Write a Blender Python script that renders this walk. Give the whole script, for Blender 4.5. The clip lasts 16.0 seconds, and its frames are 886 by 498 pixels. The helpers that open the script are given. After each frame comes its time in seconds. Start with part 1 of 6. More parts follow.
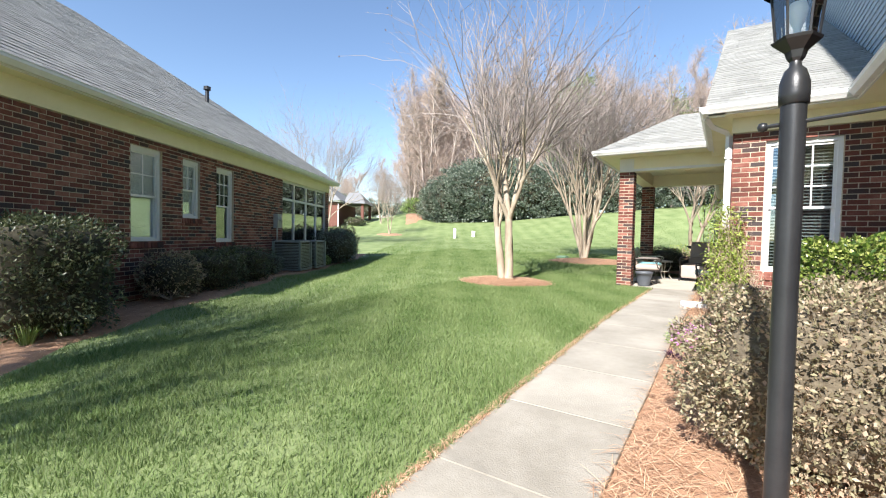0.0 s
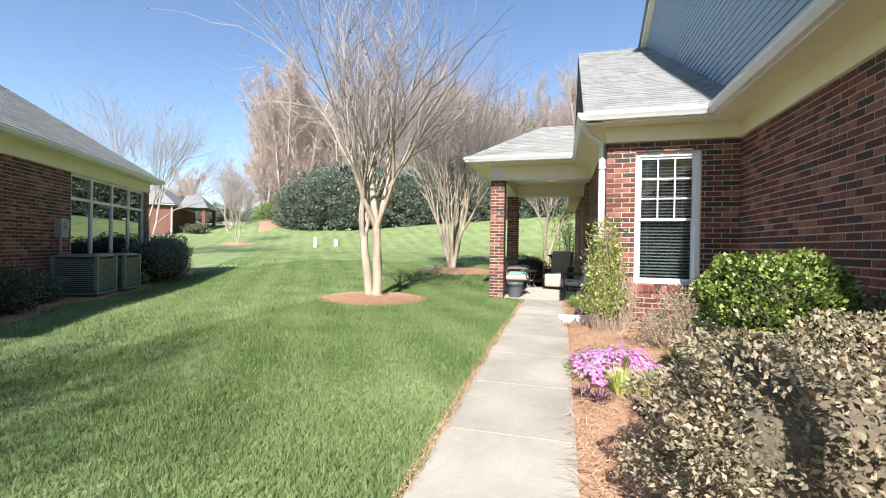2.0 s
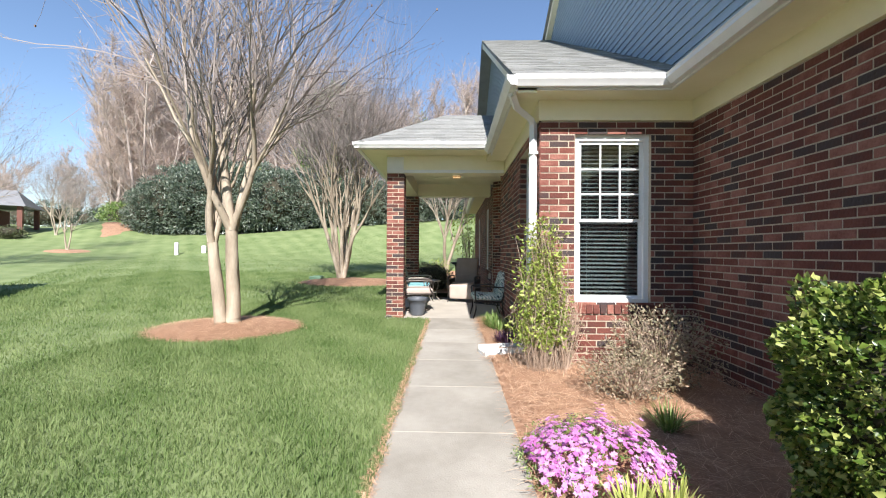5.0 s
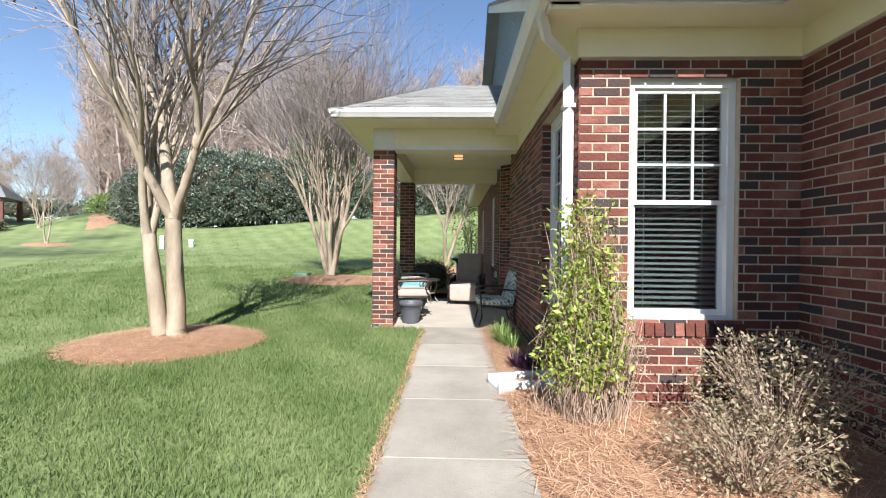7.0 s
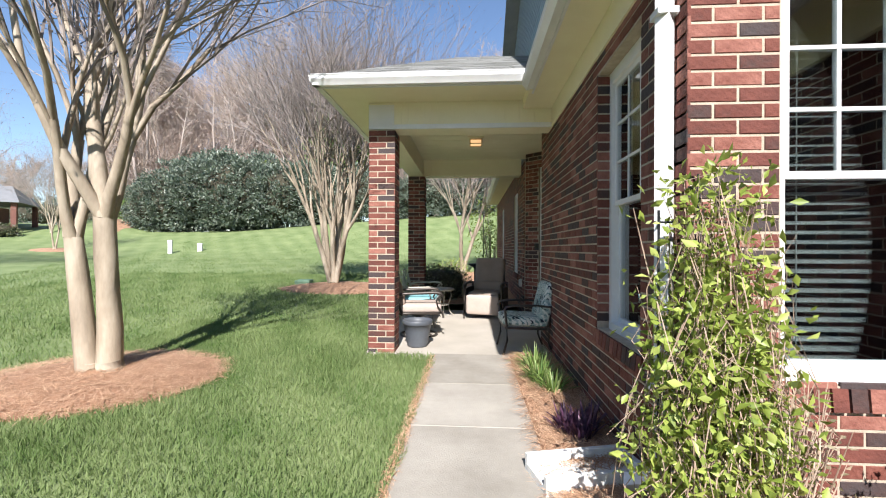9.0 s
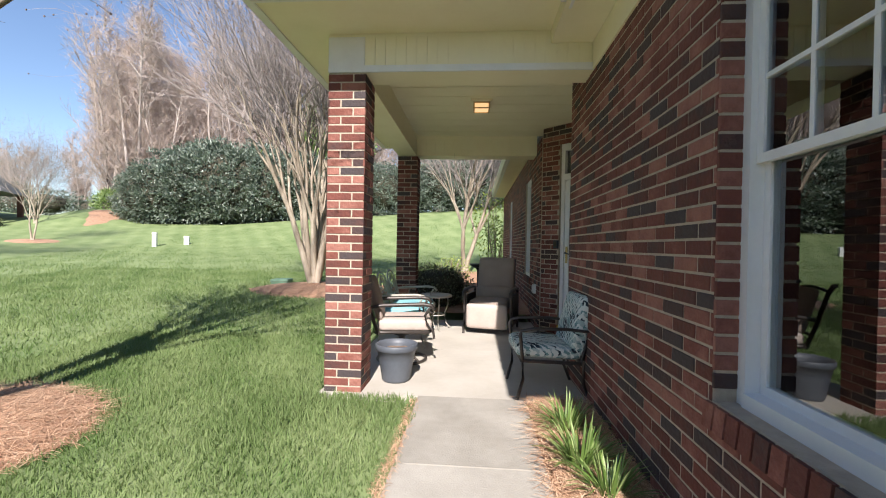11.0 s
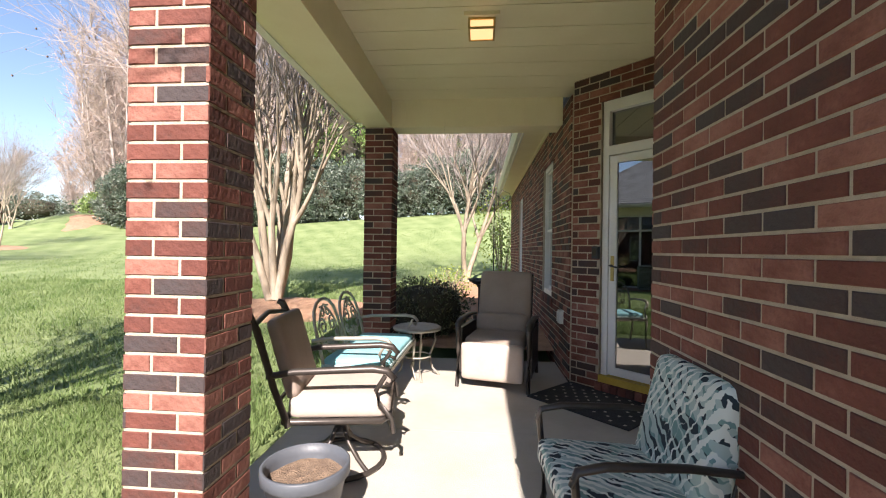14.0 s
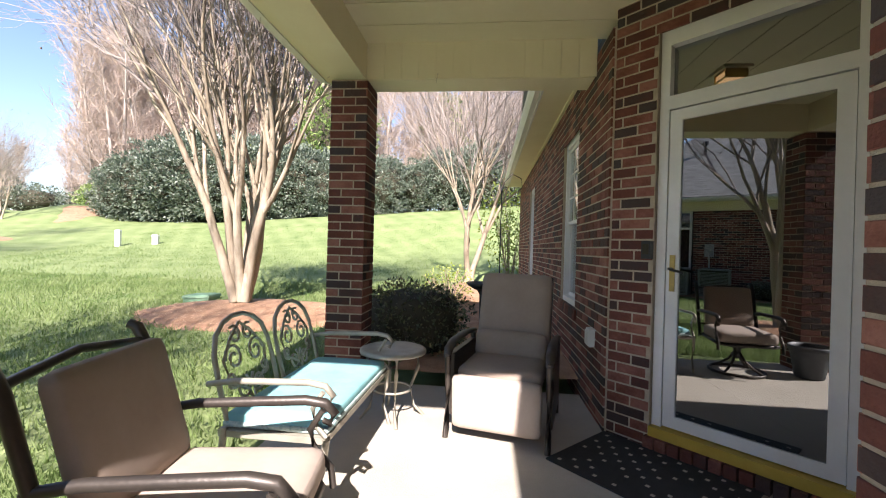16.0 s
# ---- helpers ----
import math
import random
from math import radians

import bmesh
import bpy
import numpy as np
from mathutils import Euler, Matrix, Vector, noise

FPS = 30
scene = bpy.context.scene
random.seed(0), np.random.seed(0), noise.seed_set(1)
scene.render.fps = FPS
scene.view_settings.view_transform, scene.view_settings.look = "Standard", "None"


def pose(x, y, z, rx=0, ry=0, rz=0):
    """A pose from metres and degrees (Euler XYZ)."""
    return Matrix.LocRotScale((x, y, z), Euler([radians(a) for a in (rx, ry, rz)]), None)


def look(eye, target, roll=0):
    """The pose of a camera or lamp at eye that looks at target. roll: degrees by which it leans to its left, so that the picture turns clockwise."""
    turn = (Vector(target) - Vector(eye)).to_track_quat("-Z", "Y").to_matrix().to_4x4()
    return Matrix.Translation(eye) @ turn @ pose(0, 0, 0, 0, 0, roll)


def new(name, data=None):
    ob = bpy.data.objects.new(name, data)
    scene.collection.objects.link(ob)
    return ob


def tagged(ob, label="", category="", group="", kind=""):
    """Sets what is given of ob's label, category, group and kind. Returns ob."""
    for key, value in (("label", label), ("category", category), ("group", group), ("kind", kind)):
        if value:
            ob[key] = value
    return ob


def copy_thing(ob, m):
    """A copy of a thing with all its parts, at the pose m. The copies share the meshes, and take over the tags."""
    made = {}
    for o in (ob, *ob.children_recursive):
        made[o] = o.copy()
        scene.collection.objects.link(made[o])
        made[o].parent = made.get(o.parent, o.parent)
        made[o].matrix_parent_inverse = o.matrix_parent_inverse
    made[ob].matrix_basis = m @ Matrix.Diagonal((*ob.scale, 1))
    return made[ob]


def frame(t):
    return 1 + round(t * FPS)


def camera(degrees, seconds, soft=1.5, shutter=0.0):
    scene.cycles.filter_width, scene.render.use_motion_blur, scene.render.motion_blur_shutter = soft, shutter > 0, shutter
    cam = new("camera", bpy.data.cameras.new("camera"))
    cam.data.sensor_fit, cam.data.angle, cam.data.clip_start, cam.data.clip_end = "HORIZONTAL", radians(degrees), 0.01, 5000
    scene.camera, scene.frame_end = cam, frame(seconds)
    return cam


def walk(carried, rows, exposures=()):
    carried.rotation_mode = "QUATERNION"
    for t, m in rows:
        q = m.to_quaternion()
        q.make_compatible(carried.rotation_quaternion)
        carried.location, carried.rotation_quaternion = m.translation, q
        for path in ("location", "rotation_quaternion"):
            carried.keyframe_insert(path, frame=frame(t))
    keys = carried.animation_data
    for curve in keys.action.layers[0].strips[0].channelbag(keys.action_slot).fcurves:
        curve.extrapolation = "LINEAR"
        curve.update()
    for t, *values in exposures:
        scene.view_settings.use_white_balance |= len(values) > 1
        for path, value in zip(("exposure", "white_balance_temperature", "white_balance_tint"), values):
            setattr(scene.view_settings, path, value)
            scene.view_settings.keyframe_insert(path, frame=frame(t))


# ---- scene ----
import collections

cam = camera(92.4, 16.0, soft=1.1)
PATH = [
    (0, (0.409, -1.286, 1.123), (-0.698, 0.378, 1.061), 1.2),
    (0.5, (0.237, -1.024, 1.126), (-0.805, 0.683, 1.079), 1.2),
    (1, (0.079, -0.787, 1.114), (-0.863, 0.977, 1.094), 1.2),
    (1.5, (-0.072, -0.491, 1.145), (-0.814, 1.367, 1.132), 1.2),
    (2, (-0.192, -0.21, 1.191), (-0.725, 1.717, 1.178), 0.9),
    (2.5, (-0.255, 0.1, 1.195), (-0.635, 2.063, 1.181), 0.6),
    (3, (-0.361, 0.379, 1.202), (-0.588, 2.366, 1.189), 0.5),
    (3.5, (-0.455, 0.697, 1.238), (-0.6, 2.692, 1.227), 0.4),
    (4, (-0.461, 1.025, 1.241), (-0.588, 3.021, 1.245), 0.3),
    (4.5, (-0.496, 1.346, 1.26), (-0.582, 3.344, 1.269), 0.2),
    (5, (-0.53, 1.668, 1.257), (-0.578, 3.668, 1.271), 0.4),
    (7.5, (-0.529, 3.495, 1.262), (-0.586, 5.494, 1.247), 0.7),
    (8, (-0.531, 3.85, 1.281), (-0.617, 5.849, 1.275), 0.7),
    (8.5, (-0.51, 4.215, 1.286), (-0.627, 6.211, 1.286), 0.4),
    (9, (-0.527, 4.535, 1.285), (-0.660, 6.53, 1.284), 0.2),
    (11.5, (-0.508, 6.468, 1.274), (-0.659, 8.463, 1.258), 1.1),
    (12, (-0.512, 6.769, 1.239), (-0.648, 8.765, 1.229), 0.6),
    (12.5, (-0.512, 7.186, 1.316), (-0.649, 9.181, 1.283), 0.5),
    (13, (-0.459, 7.565, 1.289), (-0.629, 9.557, 1.273), -0.1),
    (13.5, (-0.459, 7.908, 1.296), (-0.637, 9.9, 1.298), 0.5),
    (14, (-0.451, 8.222, 1.332), (-0.624, 10.215, 1.338), 0.8),
    (14.5, (-0.416, 8.544, 1.349), (-0.612, 10.534, 1.356), 1.2),
    (15, (-0.412, 8.832, 1.306), (-0.63, 10.82, 1.329), 2.2),
    (15.5, (-0.418, 9.145, 1.321), (-0.625, 11.135, 1.323), 2.0),
    (16, (-0.412, 9.47, 1.305), (-0.614, 11.46, 1.3), 1.6),
]
walk(cam, [(t, look(eye, target, roll)) for t, eye, target, roll in PATH],
     exposures=[(0.0, 1.32, 6500, 11), (2.5, 1.17, 6450, 12), (9.0, 1.05, 6350, 13), (12.5, 1.22, 6650, 17), (14.0, 1.50, 6850, 19), (15.0, 1.70, 6750, 20), (16.0, 1.67, 6750, 19)])

# ---- light ----
SUN = Vector((0.056, -1.0, 0.82)).normalized()
world = bpy.data.worlds.new("world")
scene.world = world
world.use_nodes = True
wn = world.node_tree
sky = wn.nodes.new("ShaderNodeTexSky")
sky.sky_type, sky.sun_disc = "NISHITA", False
sky.sun_elevation, sky.sun_rotation = math.asin(SUN.z), math.atan2(SUN.x, SUN.y)
sky.air_density, sky.dust_density, sky.ozone_density = 1.0, 0.0, 2.6
wn.links.new(sky.outputs[0], wn.nodes["Background"].inputs[0])
wn.nodes["Background"].inputs[1].default_value = 0.09
sun = new("sun", bpy.data.lights.new("sun", "SUN"))
sun.data.energy, sun.data.angle, sun.data.color = 5.0, radians(0.55), (1.0, 0.96, 0.91)
sun.matrix_world = look(SUN * 30, (0, 0, 0))


# ---- materials ----
def mat(name, dark, light, scale=8.0, rough=0.7, metal=0.0, bump=0.0, bump_scale=60.0, fine=0.3, island=0.0, pick=0.0,
        spec=0.5, stretch=(1, 1, 1), coat=0.0, through_light=0.0):
    """A surface between two colours by noise at two scales; island or pick: how far pieces differ, by mesh island or by object."""
    m = bpy.data.materials.new(name)
    m.use_nodes = True
    t = m.node_tree
    n, ln = t.nodes, t.links.new
    b = n["Principled BSDF"]
    co = n.new("ShaderNodeTexCoord")
    mp = n.new("ShaderNodeMapping")
    mp.inputs["Scale"].default_value = stretch
    ln(co.outputs["Object"], mp.inputs[0])
    n1, n2 = n.new("ShaderNodeTexNoise"), n.new("ShaderNodeTexNoise")
    for node, sc, det in ((n1, scale, 4), (n2, scale * 9, 3)):
        node.inputs["Scale"].default_value, node.inputs["Detail"].default_value = sc, det
        ln(mp.outputs[0], node.inputs["Vector"])
    mix = n.new("ShaderNodeMath")
    mix.operation = "MULTIPLY_ADD"
    mix.inputs[1].default_value = fine
    ln(n2.outputs[0], mix.inputs[0])
    rest = n.new("ShaderNodeMath")
    rest.operation = "MULTIPLY_ADD"
    rest.inputs[1].default_value, rest.inputs[2].default_value = 1.6 * (1 - fine), -0.3 * (1 - fine)
    ln(n1.outputs[0], rest.inputs[0])
    ln(rest.outputs[0], mix.inputs[2])
    out = mix.outputs[0]
    if island or pick:
        add = n.new("ShaderNodeMath")
        add.operation = "MULTIPLY_ADD"
        amount = island or pick
        add.inputs[1].default_value = amount
        src = n.new("ShaderNodeNewGeometry").outputs["Random Per Island"] if island else n.new("ShaderNodeObjectInfo").outputs["Random"]
        ln(src, add.inputs[0])
        sc = n.new("ShaderNodeMath")
        sc.operation = "MULTIPLY"
        sc.inputs[1].default_value = 1 - amount
        ln(out, sc.inputs[0])
        ln(sc.outputs[0], add.inputs[2])
        out = add.outputs[0]
    ramp = n.new("ShaderNodeValToRGB")
    cols = [dark] + ([light] if len(light) == 3 and not isinstance(light[0], tuple) else list(light))
    els = ramp.color_ramp.elements
    while len(els) < len(cols):
        els.new(0.5)
    for k, cc in enumerate(cols):
        els[k].position = 0.15 + 0.7 * k / (len(cols) - 1)
        els[k].color = (*cc, 1)
    ln(out, ramp.inputs[0])
    ln(ramp.outputs[0], b.inputs["Base Color"])
    b.inputs["Roughness"].default_value, b.inputs["Metallic"].default_value = rough, metal
    b.inputs["Specular IOR Level"].default_value = spec
    b.inputs["Coat Weight"].default_value = coat
    if bump:
        nb = n.new("ShaderNodeTexNoise")
        nb.inputs["Scale"].default_value, nb.inputs["Detail"].default_value = bump_scale, 5
        ln(mp.outputs[0], nb.inputs["Vector"])
        bp = n.new("ShaderNodeBump")
        bp.inputs["Strength"].default_value, bp.inputs["Distance"].default_value = bump, 0.01
        ln(nb.outputs[0], bp.inputs["Height"])
        ln(bp.outputs[0], b.inputs["Normal"])
    if through_light:
        tr = n.new("ShaderNodeBsdfTranslucent")
        ln(ramp.outputs[0], tr.inputs[0])
        ms = n.new("ShaderNodeMixShader")
        ms.inputs[0].default_value = through_light
        ln(b.outputs[0], ms.inputs[1])
        ln(tr.outputs[0], ms.inputs[2])
        ln(ms.outputs[0], n["Material Output"].inputs[0])
    return m


def glass(name, tint, rough=0.0, see=0.5):
    """Window glass: part mirror, part clear."""
    m = bpy.data.materials.new(name)
    m.use_nodes = True
    t = m.node_tree
    n, ln = t.nodes, t.links.new
    n.remove(n["Principled BSDF"])
    gl, tr, fr, ms = n.new("ShaderNodeBsdfGlossy"), n.new("ShaderNodeBsdfTransparent"), n.new("ShaderNodeFresnel"), n.new("ShaderNodeMixShader")
    gl.inputs["Roughness"].default_value = rough
    gl.inputs["Color"].default_value = (0.9, 0.93, 0.95, 1)
    tr.inputs[0].default_value = (*tint, 1)
    fr.inputs[0].default_value = 1.5
    k = n.new("ShaderNodeMath")
    k.operation = "MULTIPLY_ADD"
    k.inputs[1].default_value, k.inputs[2].default_value = 1.6, see
    ln(fr.outputs[0], k.inputs[0])
    ln(k.outputs[0], ms.inputs[0])
    ln(tr.outputs[0], ms.inputs[1])
    ln(gl.outputs[0], ms.inputs[2])
    ln(ms.outputs[0], n["Material Output"].inputs[0])
    return m


BRICK_COLS = ((0.060, 0.032, 0.028), (0.112, 0.033, 0.023), (0.155, 0.048, 0.033), (0.29, 0.125, 0.092), (0.165, 0.052, 0.037), (0.108, 0.033, 0.024))
brick_mat = mat("brick", (0.052, 0.040, 0.040), BRICK_COLS, 9, 0.88, bump=1.0, bump_scale=38, fine=0.35, pick=0.72)
brick_stuff = mat("brick_far", (0.052, 0.040, 0.040), BRICK_COLS, 9, 0.88, bump=1.0, bump_scale=38, fine=0.35, island=0.72)
mortar = mat("mortar", (0.35, 0.29, 0.22), (0.50, 0.425, 0.33), 20, 0.95, bump=0.5, bump_scale=150)
vinyl = mat("vinyl_trim", (0.75, 0.69, 0.475), (0.82, 0.77, 0.56), 3, 0.45, bump=0.03)
white = mat("white_paint", (0.66, 0.66, 0.65), (0.76, 0.76, 0.75), 5, 0.4, bump=0.05)
siding_mat = mat("blue_grey_siding", (0.27, 0.345, 0.395), (0.35, 0.425, 0.475), 5, 0.55, bump=0.1, island=0.3)
shingle_mat = mat("shingle", (0.19, 0.195, 0.185), (0.335, 0.34, 0.325), 4, 0.95, bump=0.8, bump_scale=220, fine=0.5, island=0.35)
concrete = mat("concrete", (0.215, 0.195, 0.16), (0.43, 0.40, 0.345), 1.7, 0.9, bump=0.35, bump_scale=90, pick=0.25)
porch_concrete = mat("porch_concrete", (0.37, 0.335, 0.28), (0.48, 0.44, 0.375), 2, 0.85, bump=0.25, bump_scale=90)


def lawn(name, a, b, island=False):
    """Grass green, in mown stripes and patches."""
    m = mat(name, a, b, 1.1, 0.75, bump=0.0 if island else 0.8, bump_scale=60, fine=0.4, island=0.35 if island else 0.0, spec=0.25, through_light=0.35 if island else 0.0)
    t = m.node_tree
    n, ln = t.nodes, t.links.new
    co, sep = n.new("ShaderNodeTexCoord"), n.new("ShaderNodeVectorMath")
    sep.operation = "DOT_PRODUCT"
    sep.inputs[1].default_value = (5.2, 3.4, 0)
    ln(co.outputs["Object"], sep.inputs[0])
    wob = n.new("ShaderNodeTexNoise")
    wob.inputs["Scale"].default_value = 0.25
    add, sn = n.new("ShaderNodeMath"), n.new("ShaderNodeMath")
    add.operation, add.inputs[1].default_value = "MULTIPLY_ADD", 9.0
    ln(wob.outputs[0], add.inputs[0])
    ln(sep.outputs["Value"], add.inputs[2])
    sn.operation = "SINE"
    ln(add.outputs[0], sn.inputs[0])
    rmp = next(x for x in n if x.type == "VALTORGB")
    src = rmp.inputs[0].links[0].from_socket
    mix = n.new("ShaderNodeMath")
    mix.operation, mix.inputs[1].default_value = "MULTIPLY_ADD", 0.07
    ln(sn.outputs[0], mix.inputs[0])
    ln(src, mix.inputs[2])
    ln(mix.outputs[0], rmp.inputs[0])
    return m


soil_lawn = lawn("lawn_ground", (0.115, 0.168, 0.058), (0.25, 0.30, 0.135))
blade_mat = lawn("grass_blade", (0.088, 0.160, 0.038), (0.28, 0.345, 0.15), True)
straw_ground = mat("pine_straw_bed", (0.22, 0.115, 0.065), (0.52, 0.32, 0.20), 7, 0.95, bump=1.0, bump_scale=70, fine=0.55)
straw = mat("pine_needle", (0.30, 0.16, 0.09), ((0.52, 0.31, 0.185), (0.72, 0.50, 0.33)), 5, 0.8, island=0.8)
bark = mat("crape_bark", (0.17, 0.13, 0.09), ((0.35, 0.29, 0.215), (0.52, 0.45, 0.355)), 2.4, 0.75, bump=0.25, stretch=(1.6, 1.6, 0.45))
twig = mat("twig", (0.165, 0.138, 0.125), (0.38, 0.33, 0.30), 1.5, 0.85, island=0.5)
far_bark = mat("far_bark", (0.30, 0.25, 0.22), (0.50, 0.43, 0.38), 0.5, 0.9, island=0.4)
far_twig = mat("far_twig", (0.33, 0.265, 0.235), ((0.46, 0.375, 0.33), (0.58, 0.43, 0.31)), 0.12, 0.9, island=0.5, through_light=0.25)
pod = mat("seed_pod", (0.12, 0.08, 0.06), (0.22, 0.15, 0.11), 5, 0.9)
black_metal = mat("black_metal", (0.018, 0.019, 0.021), (0.035, 0.037, 0.04), 6, 0.38, 0.2, bump=0.08, bump_scale=120)
pane_mat = glass("window_pane", (0.75, 0.8, 0.8), see=0.10)
shade_pane = glass("shaded_window_pane", (0.94, 0.96, 0.97), see=-1.0)
blind_mat = mat("blind_slat", (0.60, 0.60, 0.59), (0.70, 0.70, 0.69), 4, 0.55)
# Near-black colour that stands for the lack of light behind the glass.
unlit_room = mat("unlit_room", (0.03, 0.03, 0.03), (0.05, 0.05, 0.05), 2, 0.9)


# ---- building tools ----
class Geo:
    """Collects vertices and faces for one mesh."""

    def __init__(self):
        self.v, self.f = [], []

    def add(self, v, f):
        k = len(self.v)
        self.v += [tuple(p) for p in v]
        self.f += [tuple(i + k for i in q) for q in f]
        return self

    def box(self, x0, x1, y0, y1, z0, z1, m=None):
        v = [Vector(p) for p in ((x0, y0, z0), (x1, y0, z0), (x1, y1, z0), (x0, y1, z0), (x0, y0, z1), (x1, y0, z1), (x1, y1, z1), (x0, y1, z1))]
        if m is not None:
            v = [m @ p for p in v]
        return self.add(v, ((3, 2, 1, 0), (4, 5, 6, 7), (0, 1, 5, 4), (1, 2, 6, 5), (2, 3, 7, 6), (3, 0, 4, 7)))

    def weld(self):
        """Joins boxes that share faces into one solid."""
        at, idx, v = {}, [], []
        for p in self.v:
            key = tuple(round(c, 4) for c in p)
            if key not in at:
                at[key] = len(v)
                v.append(p)
            idx.append(at[key])
        faces = [tuple(idx[i] for i in q) for q in self.f]
        often = collections.Counter(frozenset(q) for q in faces)
        self.v, self.f = v, [q for q in faces if often[frozenset(q)] == 1]
        return self

    def tube(self, pts, r, n=6, cap=True, flat=1.0):
        """A tube along pts; r: one radius or one for each point; flat: squash across the second axis."""
        pts = [Vector(p) for p in pts]
        rs = [r] * len(pts) if isinstance(r, (int, float)) else r
        k = len(self.v)
        up = Vector((0, 0, 1))
        for i, p in enumerate(pts):
            d = (pts[min(i + 1, len(pts) - 1)] - pts[max(i - 1, 0)])
            d = d.normalized() if d.length > 1e-9 else up
            a = d.cross(up)
            if a.length < 0.05:
                a = d.cross(Vector((0, 1, 0)))
            a.normalize()
            b = d.cross(a)
            for j in range(n):
                w = 2 * math.pi * j / n
                self.v.append(tuple(p + (a * math.cos(w) + b * math.sin(w) * flat) * rs[i]))
        for i in range(len(pts) - 1):
            for j in range(n):
                a, b = k + i * n + j, k + i * n + (j + 1) % n
                self.f.append((a, b, b + n, a + n))
        if cap:
            for ring, way in ((k, -1), (k + (len(pts) - 1) * n, 1)):
                e = len(self.v)
                self.v += self.v[ring:ring + n]
                self.f.append(tuple(range(e, e + n))[::way])
        return self

    def lathe(self, prof, centre, n=24, m=None):
        k = len(self.v)
        cx, cy, cz = centre
        for r, z in prof:
            for j in range(n):
                w = 2 * math.pi * j / n
                p = Vector((cx + r * math.cos(w), cy + r * math.sin(w), cz + z))
                self.v.append(tuple(m @ p if m is not None else p))
        for i in range(len(prof) - 1):
            for j in range(n):
                a, b = k + i * n + j, k + i * n + (j + 1) % n
                self.f.append((a, b, b + n, a + n))
        return self

    def cushion(self, sx, sy, sz, m, e=0.35, n=10, puff=0.12):
        """A soft rounded block of the given size, centred, under pose m."""
        grid, quads = [], []
        for axis, sign in ((0, 1), (0, -1), (1, 1), (1, -1), (2, 1), (2, -1)):
            k = len(grid)
            for i in range(n + 1):
                for j in range(n + 1):
                    a, b = -1 + 2 * i / n, -1 + 2 * j / n
                    p = [0, 0, 0]
                    p[axis], p[(axis + 1) % 3], p[(axis + 2) % 3] = sign, a, b
                    q = Vector(p)
                    size = Vector((sx, sy, sz)) / 2
                    rad = min(size) * 0.75
                    w = Vector([q[c] * size[c] for c in range(3)])
                    core = Vector([max(-size[c] + rad, min(size[c] - rad, w[c])) for c in range(3)])
                    d = w - core
                    w = core + (d.normalized() * rad if d.length > 1e-9 else d)
                    thin = min(range(3), key=lambda c: (sx, sy, sz)[c])
                    o = [c for c in range(3) if c != thin]
                    w[thin] *= 1 + puff * (1 - (w[o[0]] / size[o[0]]) ** 2) * (1 - (w[o[1]] / size[o[1]]) ** 2)
                    grid.append(tuple(round(c, 5) for c in m @ w))
            for i in range(n):
                for j in range(n):
                    a = k + i * (n + 1) + j
                    q = (a, a + n + 1, a + n + 2, a + 1)
                    quads.append(q if sign > 0 else q[::-1])
        at = {}
        for p in grid:
            if p not in at:
                at[p] = len(self.v)
                self.v.append(p)
        self.f += [q for q in (tuple(dict.fromkeys(at[grid[i]] for i in f)) for f in quads) if len(q) > 2]
        return self

    def prism(self, poly, axis_vec):
        """A polygon, swept along a vector."""
        n = len(poly)
        a = Vector(axis_vec)
        v = [Vector(p) for p in poly]
        return self.add(v + [p + a for p in v], [tuple(range(n))[::-1], tuple(range(n, 2 * n))] + [(i, (i + 1) % n, n + (i + 1) % n, n + i) for i in range(n)])

    def mesh(self, name, material, smooth=False):
        me = bpy.data.meshes.new(name)
        me.from_pydata(self.v, [], self.f)
        me.materials.append(material)
        if smooth:
            me.polygons.foreach_set("use_smooth", [True] * len(me.polygons))
        me.update()
        return me


def part(name, geo, material, parent=None, label="", smooth=False, kind=""):
    """One mesh object, under a thing or a part."""
    ob = new(name, geo if isinstance(geo, bpy.types.Mesh) else geo.mesh(name, material, smooth))
    if parent is not None:
        ob.parent = parent
    return tagged(ob, label=label, kind=kind)


def thing(name, label, category, at=(0, 0, 0), turn=0.0, group="", kind=""):
    ob = new(name)
    ob.matrix_world = pose(*at, 0, 0, turn)
    ob.empty_display_size = 0.1
    return tagged(ob, label, category, group, kind)


def fixed(name, geo, material, label, category="", smooth=False, kind="structure"):
    return tagged(part(name, geo, material, smooth=smooth), label, category or name.replace("_", " "), kind=kind)


def ramp01(v, a, b):
    k = max(0.0, min(1.0, (v - a) / (b - a)))
    return k * k * (3 - 2 * k)


def ground_z(x, y):
    """Height of the lawn."""
    z = -0.04 * max(0.0, 5 - max(y, -3.5)) if y < 5 else 0.0
    z += 0.042 * max(0.0, min(y, 27) - 9.5)
    z += 0.055 * max(0.0, min(-x, 45) - 19) * ramp01(y, 12, 22)
    z += (3.35 + 0.072 * max(-26, min(x, 6))) * ramp01(y, 25.5, 40) * 1.05
    z += 0.95 * math.exp(-((x + 30.0) / 2.6) ** 2 - ((y - 37.5) / 3.2) ** 2)
    z += 0.05 * (noise.noise((x * 0.13, y * 0.13, 0)))*ramp01(y, 12, 18)
    return z


